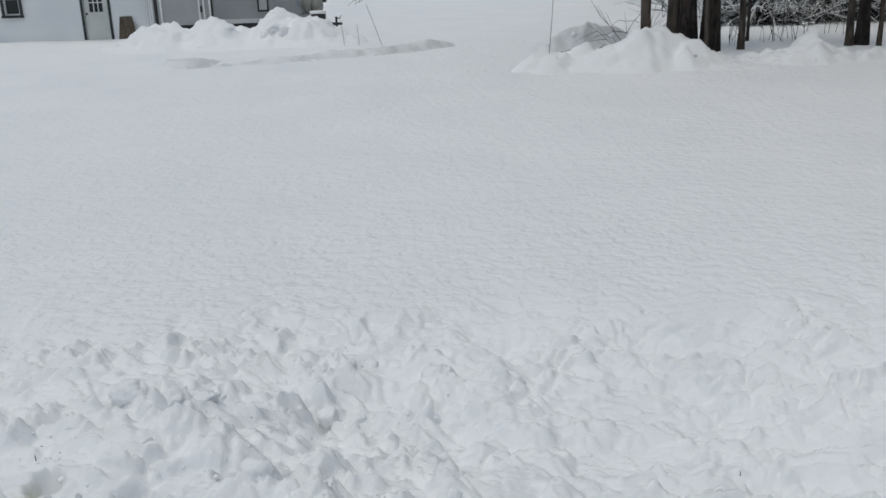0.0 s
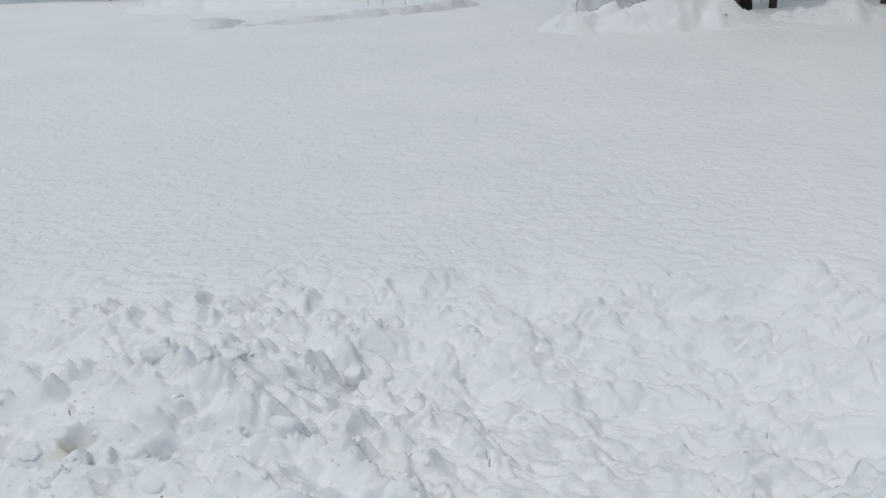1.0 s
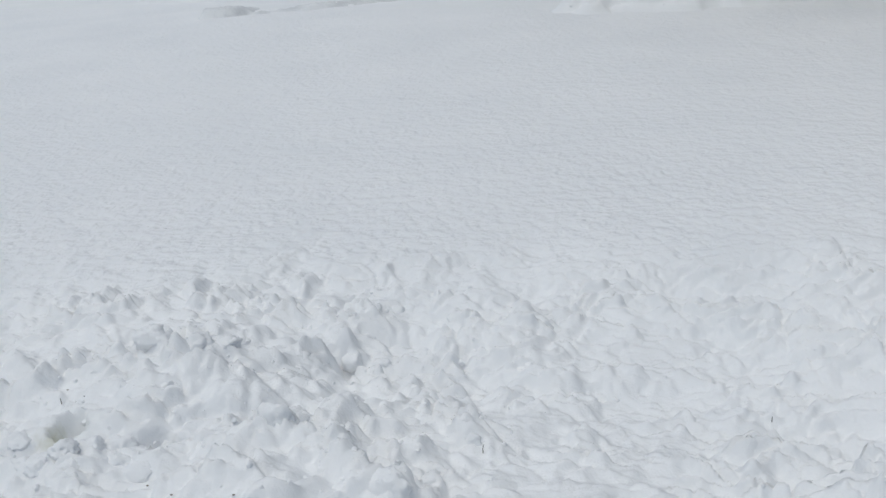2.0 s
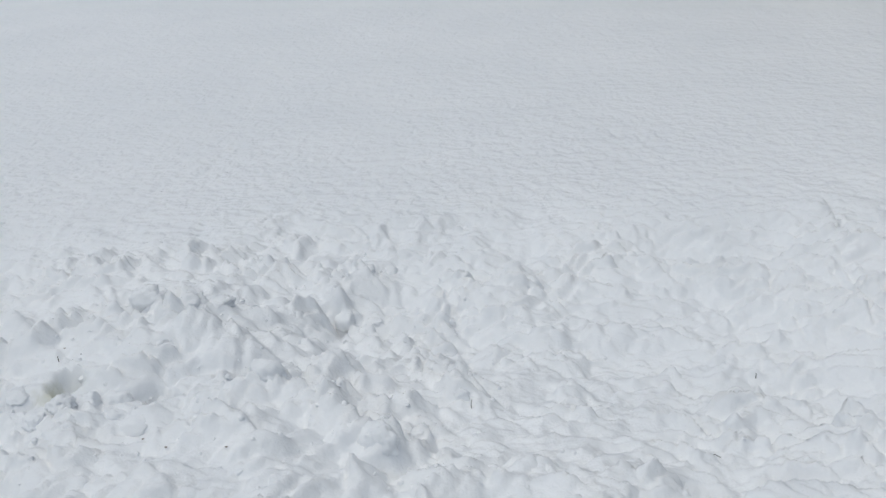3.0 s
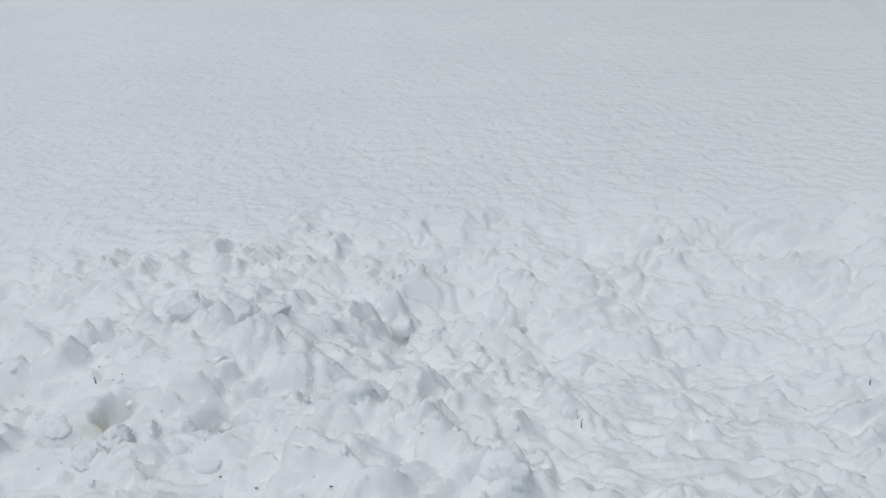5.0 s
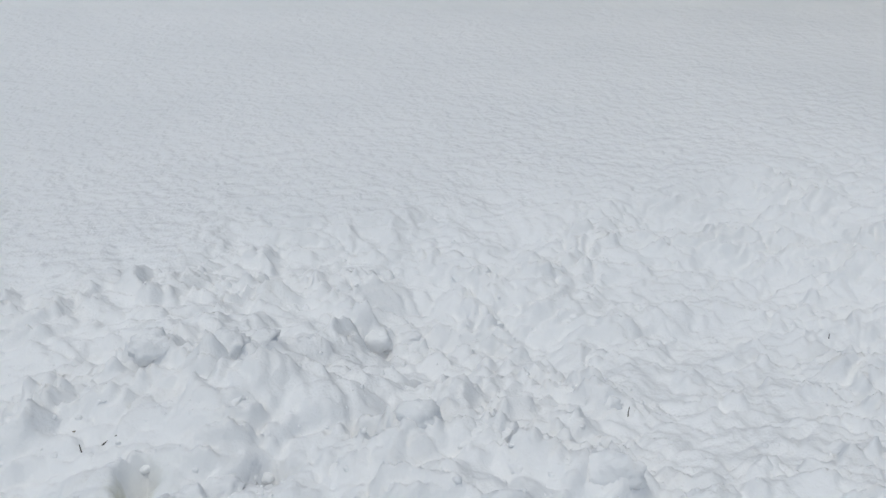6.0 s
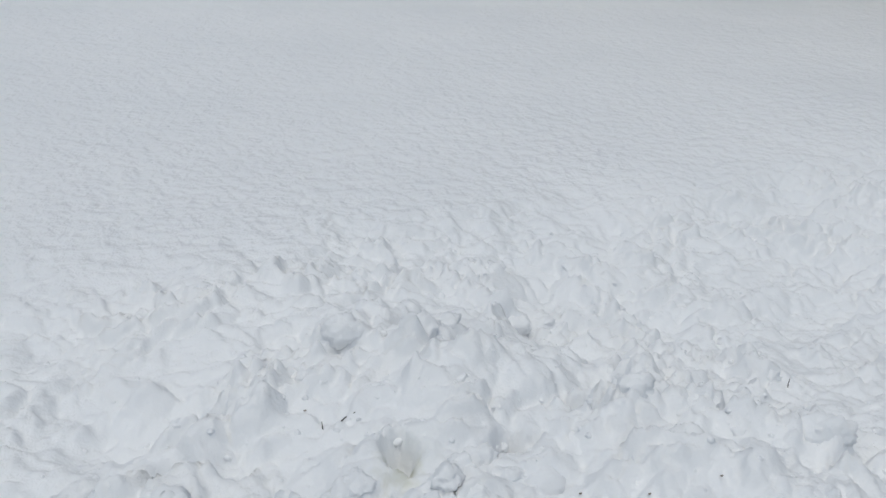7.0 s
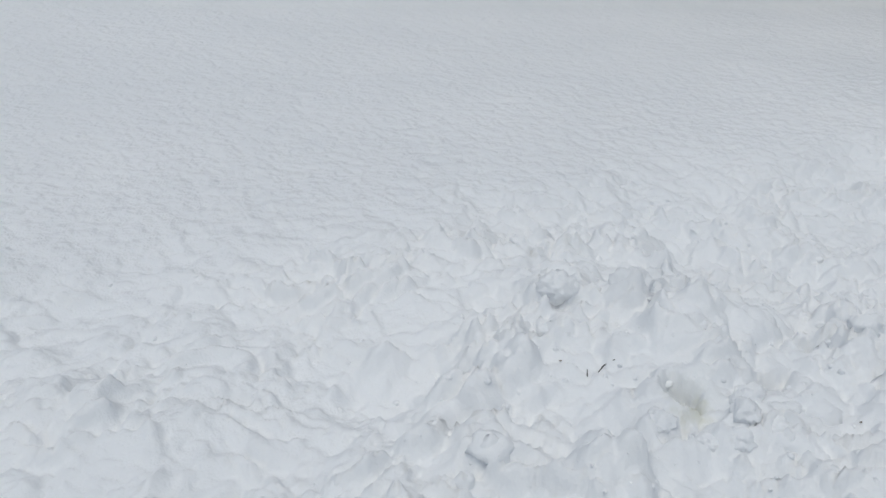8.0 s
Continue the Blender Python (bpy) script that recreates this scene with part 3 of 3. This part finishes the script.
def tree(x, y, radius, tall, seed, material, leanx=0.0, label="bare winter tree with dark furrowed bark", first=0.35, depth=2):
    rng = random.Random(seed)
    z = float(lie(np.array(float(x)), np.array(float(y)))) - 0.25
    t = tagged(new("tree"), label, "tree", "bare trees at the wood's edge")
    bm = bmesh.new()
    n = 12
    points = [Vector((x + leanx * tall * k / n + 0.35 * radius * rng.uniform(-1, 1), y + 0.3 * radius * rng.uniform(-1, 1), z + tall * k / n)) for k in range(n + 1)]
    radii = [radius * (1.35 if k == 0 else 1.0) * (1 - 0.85 * k / n) for k in range(n + 1)]
    tube(bm, points, radii, 14, 0.07, rng)
    part("trunk", bm, material, t, "", True)
    bm = bmesh.new()
    for k in range(int(n * first), n + 1):
        for _ in range(4):
            a = rng.uniform(0, 2 * math.pi)
            limb(bm, points[k], Vector((math.cos(a), math.sin(a), rng.uniform(0.3, 1.0))), tall * 0.28 * (1 - 0.5 * k / n), radii[k] * 0.45 + 0.008, rng, depth)
    part("crown", bm, TWIG, t, "bare branches and twigs")
    return t


tree(3.89, 16.0, 0.10, 8.5, 1, PALE_BARK, 0.0, "slim bare tree with pale brown bark behind the bank")
tree(4.02, 16.35, 0.05, 6.5, 2, TWIG, 0.01, "slim dark sapling beside a pale tree")
tree(4.50, 16.2, 0.12, 10, 3, PALE_BARK, -0.02, "bare tree with pale bark in a cluster")
tree(4.70, 16.0, 0.175, 12, 4, BARK, -0.005, "thick bare tree with dark bark in a cluster")
tree(5.06, 15.9, 0.165, 12.5, 5, BARK, 0.012, "thick bare tree with dark bark in a cluster")
tree(4.92, 15.6, 0.045, 7, 6, PALE_BARK, 0.004, "thin pale sapling before the tree cluster")
tree(5.70, 16.0, 0.065, 7.5, 7, PALE_BARK, -0.006, "slim pale sapling standing in the snow")
tree(6.55, 18.0, 0.035, 6, 8, TWIG, 0.01, "thin bare sapling in the snow")
tree(7.74, 16.0, 0.07, 9, 9, PALE_BARK, 0.004, "slim bare tree with grey-brown bark")
tree(8.00, 16.1, 0.115, 11, 10, BARK, 0.0, "bare tree with dark brown bark")
tree(8.19, 15.8, 0.045, 8, 11, PALE_BARK, -0.008, "slim pale-barked tree beside a dark one")


def brush(x, y, wide, tall, seed, count, label, snowy=True, depth=2, droop=0.25, thick=0.012, upright=False):
    rng = random.Random(seed)
    b = tagged(new("bush"), label, "bush", "brush at the wood's edge")
    z = float(lie(np.array(float(x)), np.array(float(y)))) - 0.05
    bm, caps = bmesh.new(), bmesh.new()
    for k in range(count):
        a = rng.uniform(0, 2 * math.pi)
        start = Vector((x + rng.uniform(-0.5, 0.5) * wide * 0.6, y + rng.uniform(-0.4, 0.4), z + (rng.uniform(0, 0.5) * tall if snowy else 0)))
        rise = 6.0 if upright else rng.uniform(0.15, 1.1)
        limb(bm, start, Vector((math.cos(a), 0.6 * math.sin(a), rise)), tall * rng.uniform(0.7, 1.3), thick, rng, depth, droop, caps if snowy else None)
    tagged(part("crown", bm, TWIG, b, "tangle of dark bare twigs"), kind="stuff")
    if snowy:
        tagged(part("snow_cap", caps, SNOW, b, "snow lying along the twigs"), kind="stuff")
    else:
        caps.free()
    return b


for k in range(36):
    brush(8.6 + 0.36 * k + 0.3 * math.sin(k * 5.1), 29.0 + 2.6 * math.sin(k * 2.3), 2.0, 1.2, 130 + k, 12, "snow-laden tangle of dark bare brush", thick=0.018)
for k in range(30):
    brush(7.9 + 0.27 * k + 0.3 * math.sin(k * 4.7), 24.2 + 1.3 * math.sin(k * 2.9), 1.6, 0.85, 700 + k, 11, "snow-laden tangle of thin dark brush", thick=0.010)
for k in range(24):
    brush(10.2 + 0.75 * k, 38.0 + 2.6 * math.sin(k * 1.7), 2.6, 2.0, 60 + k, 11, "snow-laden tangle of dark bare brush", thick=0.024)
for k in range(11):
    brush(5.6 + 0.75 * k + 0.3 * math.sin(k * 3.3), 18.6 + 1.0 * math.sin(k * 1.9), 1.2, 1.3, 290 + k, 4, "thin bare saplings standing in the snow", False, 1, -0.1, 0.006, True)
for k, (x0, z0, x1, z1) in enumerate(((8.75, 0.95, 10.2, 1.3), (9.8, 1.25, 13.0, 0.98), (10.8, 0.95, 12.4, 1.35), (11.8, 0.9, 13.3, 1.2), (8.9, 1.05, 9.9, 1.45))):
    fallen = tagged(new("fallen_branch"), "dark fallen branch with snow lying along it", "branch", "brush at the wood's edge")
    rng = random.Random(300 + k)
    bm, caps = bmesh.new(), bmesh.new()
    limb(bm, Vector((x0, 26.8, z0)), Vector((x1 - x0, 0.3, z1 - z0)), math.hypot(x1 - x0, z1 - z0), 0.055, rng, 2, 0.1, caps)
    part("limb", bm, BARK, fallen)
    tagged(part("snow_cap", caps, SNOW, fallen, "snow lying along the branch"), kind="stuff")
brush(3.34, 15.3, 0.35, 0.95, 70, 24, "arching bare twigs growing beside the bank", False, 1, 0.8, 0.0055)
brush(4.1, 17.2, 0.8, 0.8, 72, 9, "thin bare brush behind the bank", False, 1, 0.1, 0.008)
brush(5.9, 17.0, 1.2, 0.6, 73, 7, "thin bare brush standing in the snow", False, 1, 0.0, 0.004, True)
brush(7.0, 17.6, 1.2, 0.6, 74, 7, "thin bare brush standing in the snow", False, 1, 0.0, 0.004, True)
brush(-4.2, 43.0, 1.4, 0.8, 75, 6, "snowy brush beside the drive", True, 1, 0.2)
rng = random.Random(5)
base = [tree(12, 30, 0.12, 11, 80, BARK, 0.01, "bare tree in the snowy wood", 0.3, 1), tree(14.5, 27, 0.08, 9, 81, PALE_BARK, -0.01, "bare tree in the snowy wood", 0.25, 1), tree(10.5, 33, 0.16, 13, 82, BARK, 0.0, "bare tree in the snowy wood", 0.3, 1)]
spots = [(12, 30), (14.5, 27), (10.5, 33)]
for k in range(90):
    pick = k % 3
    tx, ty = rng.uniform(6.5, 40), rng.uniform(22, 70)
    if tx < 0.33 * ty - 0.5:
        tx = 0.33 * ty + rng.uniform(0, 12)
    dz = float(lie(np.array(tx), np.array(ty)) - lie(np.array(float(spots[pick][0])), np.array(float(spots[pick][1]))))
    copy_thing(base[pick], Matrix.Translation((tx, ty, dz)) @ pose(0, 0, 0, 0, 0, rng.uniform(0, 360)) @ Matrix.Translation((-spots[pick][0], -spots[pick][1], 0)))


# ---- snowy spruces deeper in the wood, and an added unseen row on the right ----
NEEDLE = surface("spruce_needles", (0.012, 0.02, 0.013), (0.035, 0.05, 0.032), 6, 0.8, fine=80, bump=0.4)


def spruce(x, y, tall, seed):
    rng = random.Random(seed)
    t = tagged(new("spruce_tree"), "dark green spruce with snow on its boughs", "tree", "spruces in the wood")
    bm = bmesh.new()
    tube(bm, [(x, y, -0.3), (x + 0.05, y, tall * 0.5), (x, y, tall)], (0.2, 0.12, 0.02), 8)
    part("trunk", bm, BARK, t)
    green, white = bmesh.new(), bmesh.new()
    h = 0.25
    while h < tall - 0.2:
        reach = 2.1 * (1 - h / tall) ** 0.8 + 0.2
        for k in range(9):
            a = rng.uniform(0, 2 * math.pi)
            out, side = Vector((math.cos(a), math.sin(a), 0)), Vector((-math.sin(a), math.cos(a), 0))
            length = reach * rng.uniform(0.7, 1.1)
            spine = [Vector((x, y, h)) + out * length * f + Vector((0, 0, -0.45 * length * f * f + rng.uniform(-0.04, 0.04))) for f in (0.05, 0.35, 0.65, 1.0)]
            for p, q in zip(spine, spine[1:]):
                for mesh, wide, lift in ((green, 0.035, 0.0), (white, 0.035, 0.02)):
                    e = [mesh.verts.new(v) for v in (p - side * wide + Vector((0, 0, lift)), p + side * wide + Vector((0, 0, lift)), q + side * wide * 0.7 + Vector((0, 0, lift)), q - side * wide * 0.7 + Vector((0, 0, lift)))]
                    mesh.faces.new(e)
                for n in range(4):
                    start = p.lerp(q, n / 4)
                    for s in (-1, 1):
                        tip = start + (side * s * rng.uniform(0.5, 1.0) + out * 0.7).normalized() * rng.uniform(0.12, 0.34) * (0.5 + 0.5 * reach / 2.3) - Vector((0, 0, rng.uniform(0.03, 0.16)))
                        green.faces.new([green.verts.new(v) for v in (start + out * 0.025, start - out * 0.025, tip - out * 0.012 - Vector((0, 0, 0.02)), tip + out * 0.012)])
                        if rng.random() < 0.4:
                            up = Vector((0, 0, 0.014))
                            white.faces.new([white.verts.new(v + up) for v in (start + out * 0.018, start - out * 0.018, tip - out * 0.006, tip + out * 0.006)])
        h += 0.30
    part("crown", green, NEEDLE, t, "dark drooping spruce boughs")
    part("snow_cap", white, SNOW, t, "snow lying on the boughs")
    return t


first_spruce = spruce(0, 0, 9.0, 400)
second_spruce = spruce(0, 0, 7.5, 401)
rng = random.Random(9)
for k in range(112):
    sx, sy = rng.uniform(0, 1), rng.uniform(29, 52)
    sx = 0.31 * sy + 1.5 + 22 * sx
    if k < 22:
        sx, sy = 9.3 + 0.5 * k + rng.uniform(-0.3, 0.3), 23.4 + (k % 3) * 1.6 + rng.uniform(-0.6, 0.6) + 0.1 * k
    size = rng.uniform(0.8, 1.3)
    # added spruces, out of view, that block skylight from the right-hand field
    if k >= 90:
        sy, size = 2.0 + 0.9 * (k - 90) + rng.uniform(-0.5, 0.5), rng.uniform(1.3, 1.8)
        sx = max(11.0, 0.58 * sy + 4.2) + rng.uniform(0, 3)
    place = pose(sx, sy, float(lie(np.array(sx), np.array(sy))), 0, 0, rng.uniform(0, 360)) @ Matrix.Scale(size, 4)
    if k < 2:
        (first_spruce, second_spruce)[k].matrix_basis = place
    else:
        made = copy_thing((first_spruce, second_spruce)[k % 2], place)
        made.scale = place.to_scale()


# ---- loose broken snow ----
def lump_forms(level, count, seed):
    """Irregular rounded chunks, as arrays of points and triangles."""
    forms = []
    for k in range(count):
        bm = bmesh.new()
        bmesh.ops.create_icosphere(bm, subdivisions=level, radius=1)
        off = Vector((seed * 3.1 + k * 7.7, k * 2.3, 1.7))
        cuts = [(Vector((random.uniform(-1, 1), random.uniform(-1, 1), random.uniform(-0.3, 1))).normalized(), random.uniform(0.55, 0.85)) for _ in range(4)]
        for v in bm.verts:
            p = v.co.copy()
            for n, d in cuts:
                over = p.dot(n) - d
                if over > 0:
                    p -= n * over * 0.85
            v.co = p * (0.9 + 0.25 * noise.noise(p * 1.6 + off) + 0.3 * abs(noise.noise(p * 3.1 + off)) + 0.16 * abs(noise.noise(p * 6.5 + off)))
        forms.append((np.array([v.co[:] for v in bm.verts]), np.array([[v.index for v in f.verts] for f in bm.faces])))
        bm.free()
    return forms


def strew(name, forms, xs, ys, sizes, flat, sink, label, seed, over=None):
    rng = np.random.default_rng(seed)
    zs = (over or height)(xs[None], ys[None])[0]
    points, faces, n = [], [], 0
    for x, y, z, r in zip(xs, ys, zs, sizes):
        co, tri = forms[rng.integers(len(forms))]
        a, b = rng.uniform(0, 2 * np.pi), rng.uniform(0, 2 * np.pi)
        ca, sa = np.cos(a), np.sin(a)
        c = co * [1, rng.uniform(0.65, 1), 1]
        c = c @ np.array([[1, 0, 0], [0, np.cos(b), -np.sin(b)], [0, np.sin(b), np.cos(b)]]) @ np.array([[ca, -sa, 0], [sa, ca, 0], [0, 0, 1]])
        points.append(c * [r, r, r * flat] + [x, y, z - sink * r * flat])
        faces.append(tri + n)
        n += len(co)
    points, faces = np.concatenate(points), np.concatenate(faces).astype(np.int32)
    me = bpy.data.meshes.new(name)
    me.vertices.add(len(points))
    me.vertices.foreach_set("co", points.astype(np.float32).ravel())
    me.loops.add(faces.size)
    me.loops.foreach_set("vertex_index", faces.ravel())
    me.polygons.add(len(faces))
    me.polygons.foreach_set("loop_start", np.arange(len(faces), dtype=np.int32) * 3)
    me.polygons.foreach_set("use_smooth", np.ones(len(faces), dtype=bool))
    me.update(calc_edges=True)
    me.materials.append(SNOW)
    return tagged(new(name, me), label, "snow", kind="stuff")


def scatter(count, seed, bias):
    """Places on the trodden snow, denser where it is broken up."""
    rng = np.random.default_rng(seed)
    x, y = rng.uniform(-3.5, 3.2, count * 6), rng.uniform(1.7, 4.7, count * 6)
    broken = 0.3 + 0.5 * fractal(x * 1.7, y * 1.7, 3, seed)
    for px, py, r in ((-0.9, 2.9, 0.45), (-1.2, 2.35, 0.35), (-0.5, 2.4, 0.4), (-1.75, 2.45, 0.35), (-0.2, 3.3, 0.5), (0.0, 2.0, 0.5)):
        broken = broken + bias * np.exp(-((x - px) ** 2 + (y - py) ** 2) / r ** 2)
    broken = broken * (1 - 0.5 * smooth(-1.9, -2.4, x)) * (1 - 0.9 * smooth(-0.1, 0.7, x)) * trodden(x, y)
    broken = broken * (np.hypot(x + 1.35, y - 2.38) > 0.11)
    keep = rng.random(len(x)) < np.clip(broken, 0, 1)
    return x[keep][:count], y[keep][:count], rng.random(count)


cx, cy, cr = scatter(150, 7, 1.6)
# chunks heaped round the dug-out hole and on the ridge beside it
near_x = np.array([-1.27, -1.20, -1.40, -1.13, -1.09, -1.33, -1.46, -1.22, -0.46, -0.62, -0.58, -1.28, -1.06, -0.95, -1.02, -0.22])
near_y = np.array([2.27, 2.31, 2.26, 2.36, 2.27, 2.21, 2.36, 2.20, 2.31, 2.40, 2.48, 3.05, 2.93, 2.98, 3.06, 2.07])
near_r = np.array([0.045, 0.05, 0.04, 0.055, 0.05, 0.04, 0.04, 0.045, 0.085, 0.06, 0.055, 0.065, 0.08, 0.06, 0.05, 0.07])
chunk_forms = lump_forms(4, 8, 5)
for k in range(len(near_x)):
    chunk = strew("snow_chunk", [chunk_forms[k % 8]], near_x[k : k + 1], near_y[k : k + 1], near_r[k : k + 1], 0.85, 0.35, "broken rounded chunk of snow by a dug hole" if k < 8 else "broken rounded chunk of snow on trodden ground", 90 + k)
    del chunk["kind"]
    tagged(chunk, category="snow chunk", group="broken snow chunks")
for k, (top, xs, y0, front, lean) in enumerate(TOPS):
    rng = np.random.default_rng(50 + k)
    bx = rng.uniform(xs[0] + 0.4, xs[1] - 0.4, int((2 if lean else 8) * (xs[1] - xs[0])))
    by = y0 + (np.interp(bx, [c[0] for c in lean], [c[1] for c in lean]) if lean else 0) + rng.normal(-0.3 * front, 0.25 * front + 0.08, len(bx))
    strew("snow_clods", lump_forms(2, 5, 20 + k), bx, by, 0.03 + 0.10 * rng.random(len(bx)) ** 2.5, 0.75, 0.8, "broken clods of snow lying on a ploughed bank", 60 + k, lambda a, b, top=top: np.maximum(top(a, b), height(a, b)))
clod_forms = lump_forms(3, 8, 1)
clod_sizes = (0.018 + 0.05 * cr[: len(cx)] ** 2.2) * (1 - 0.3 * smooth(0.2, 1.0, cx))
for k in range(len(cx)):
    clod = strew("snow_clod", [clod_forms[k % 8]], cx[k : k + 1], cy[k : k + 1], clod_sizes[k : k + 1], 0.75, 0.95, "small rounded clod of snow lying on trodden snow", 200 + k)
    del clod["kind"]
    tagged(clod, category="snow clod", group="loose snow clods")
bank_top = TOPS[0][0]
for bx, by, size in ((-3.95, 21.25, 0.26), (-3.7, 21.1, 0.2), (-4.15, 21.0, 0.16)):
    chunk = strew("snow_chunk", [chunk_forms[2]], np.array([bx]), np.array([by]), np.array([size]), 0.9, 0.25, "large broken chunk of snow in a ploughed bank", int(size * 100), bank_top)
    del chunk["kind"]
    tagged(chunk, category="snow chunk", group="broken snow chunks")
cx, cy, cr = scatter(900, 17, 0.8)
strew("snow_crumbs", lump_forms(1, 6, 2), cx, cy, 0.004 + 0.010 * cr[: len(cx)] ** 2.5, 0.8, 0.3, "small loose crumbs of trodden snow", 5)


# ---- twigs and bits lying on the snow ----
def litter(name, points, thick, label, material=TWIG, category="twig"):
    bm = bmesh.new()
    placed = [Vector((x, y, at_ground(x, y) + h)) for x, y, h in points]
    tube(bm, placed, [thick * (1 - 0.5 * k / max(1, len(placed) - 1)) for k in range(len(placed))], 5)
    return tagged(part(name, bm, material), label, category)


litter("twig", ((0.793, 2.274, 0.004), (0.812, 2.274, 0.008), (0.830, 2.268, 0.004)), 0.0016, "thin dark curved twig lying on the snow")
litter("twig", ((1.089, 2.767, -0.01), (1.090, 2.769, 0.018)), 0.0022, "short dark stem poking out of the snow")
litter("twig", ((0.04, 2.436, -0.01), (0.039, 2.436, 0.015), (0.042, 2.436, 0.03)), 0.002, "short dark stem poking out of the snow")
litter("twig", ((-1.424, 2.645, 0.002), (-1.40, 2.655, 0.005), (-1.374, 2.64, 0.002)), 0.0025, "dark scrap of twig in the snow")
litter("twig", ((-1.466, 2.643, -0.004), (-1.468, 2.645, 0.02)), 0.0022, "short dark stem poking out of the snow")

SCRAPS = ((-0.96, 2.14, 0.008), (-0.84, 2.03, 0.008), (-0.65, 2.0, 0.007), (-1.41, 2.03, 0.009), (-1.49, 2.74, 0.008))


def scrap(x, y, size, seed):
    """A curled scrap of bark or dead leaf."""
    rng = random.Random(seed)
    bm = bmesh.new()
    z = at_ground(x, y)
    rows = []
    for k in range(4):
        f = k / 3 - 0.5
        rows.append([bm.verts.new((x + size * (f + 0.15 * rng.uniform(-1, 1)), y + size * 0.35 * s * (1 - 2.2 * f * f), z + 0.003 + size * (0.5 * f * f + 0.12 * abs(s)))) for s in (-1, 1)])
    for p, q in zip(rows, rows[1:]):
        bm.faces.new((p[0], p[1], q[1], q[0]))
    grown = bmesh.ops.extrude_face_region(bm, geom=bm.faces[:])["geom"]
    for v in grown:
        if isinstance(v, bmesh.types.BMVert):
            v.co.z += 0.0015
    return tagged(part("leaf_scrap", bm, LEAF), "tiny curled brown leaf scrap on the snow", "leaf", "scraps on the snow")


for k, (x, y, size) in enumerate(SCRAPS):
    scrap(x, y, size, 500 + k)
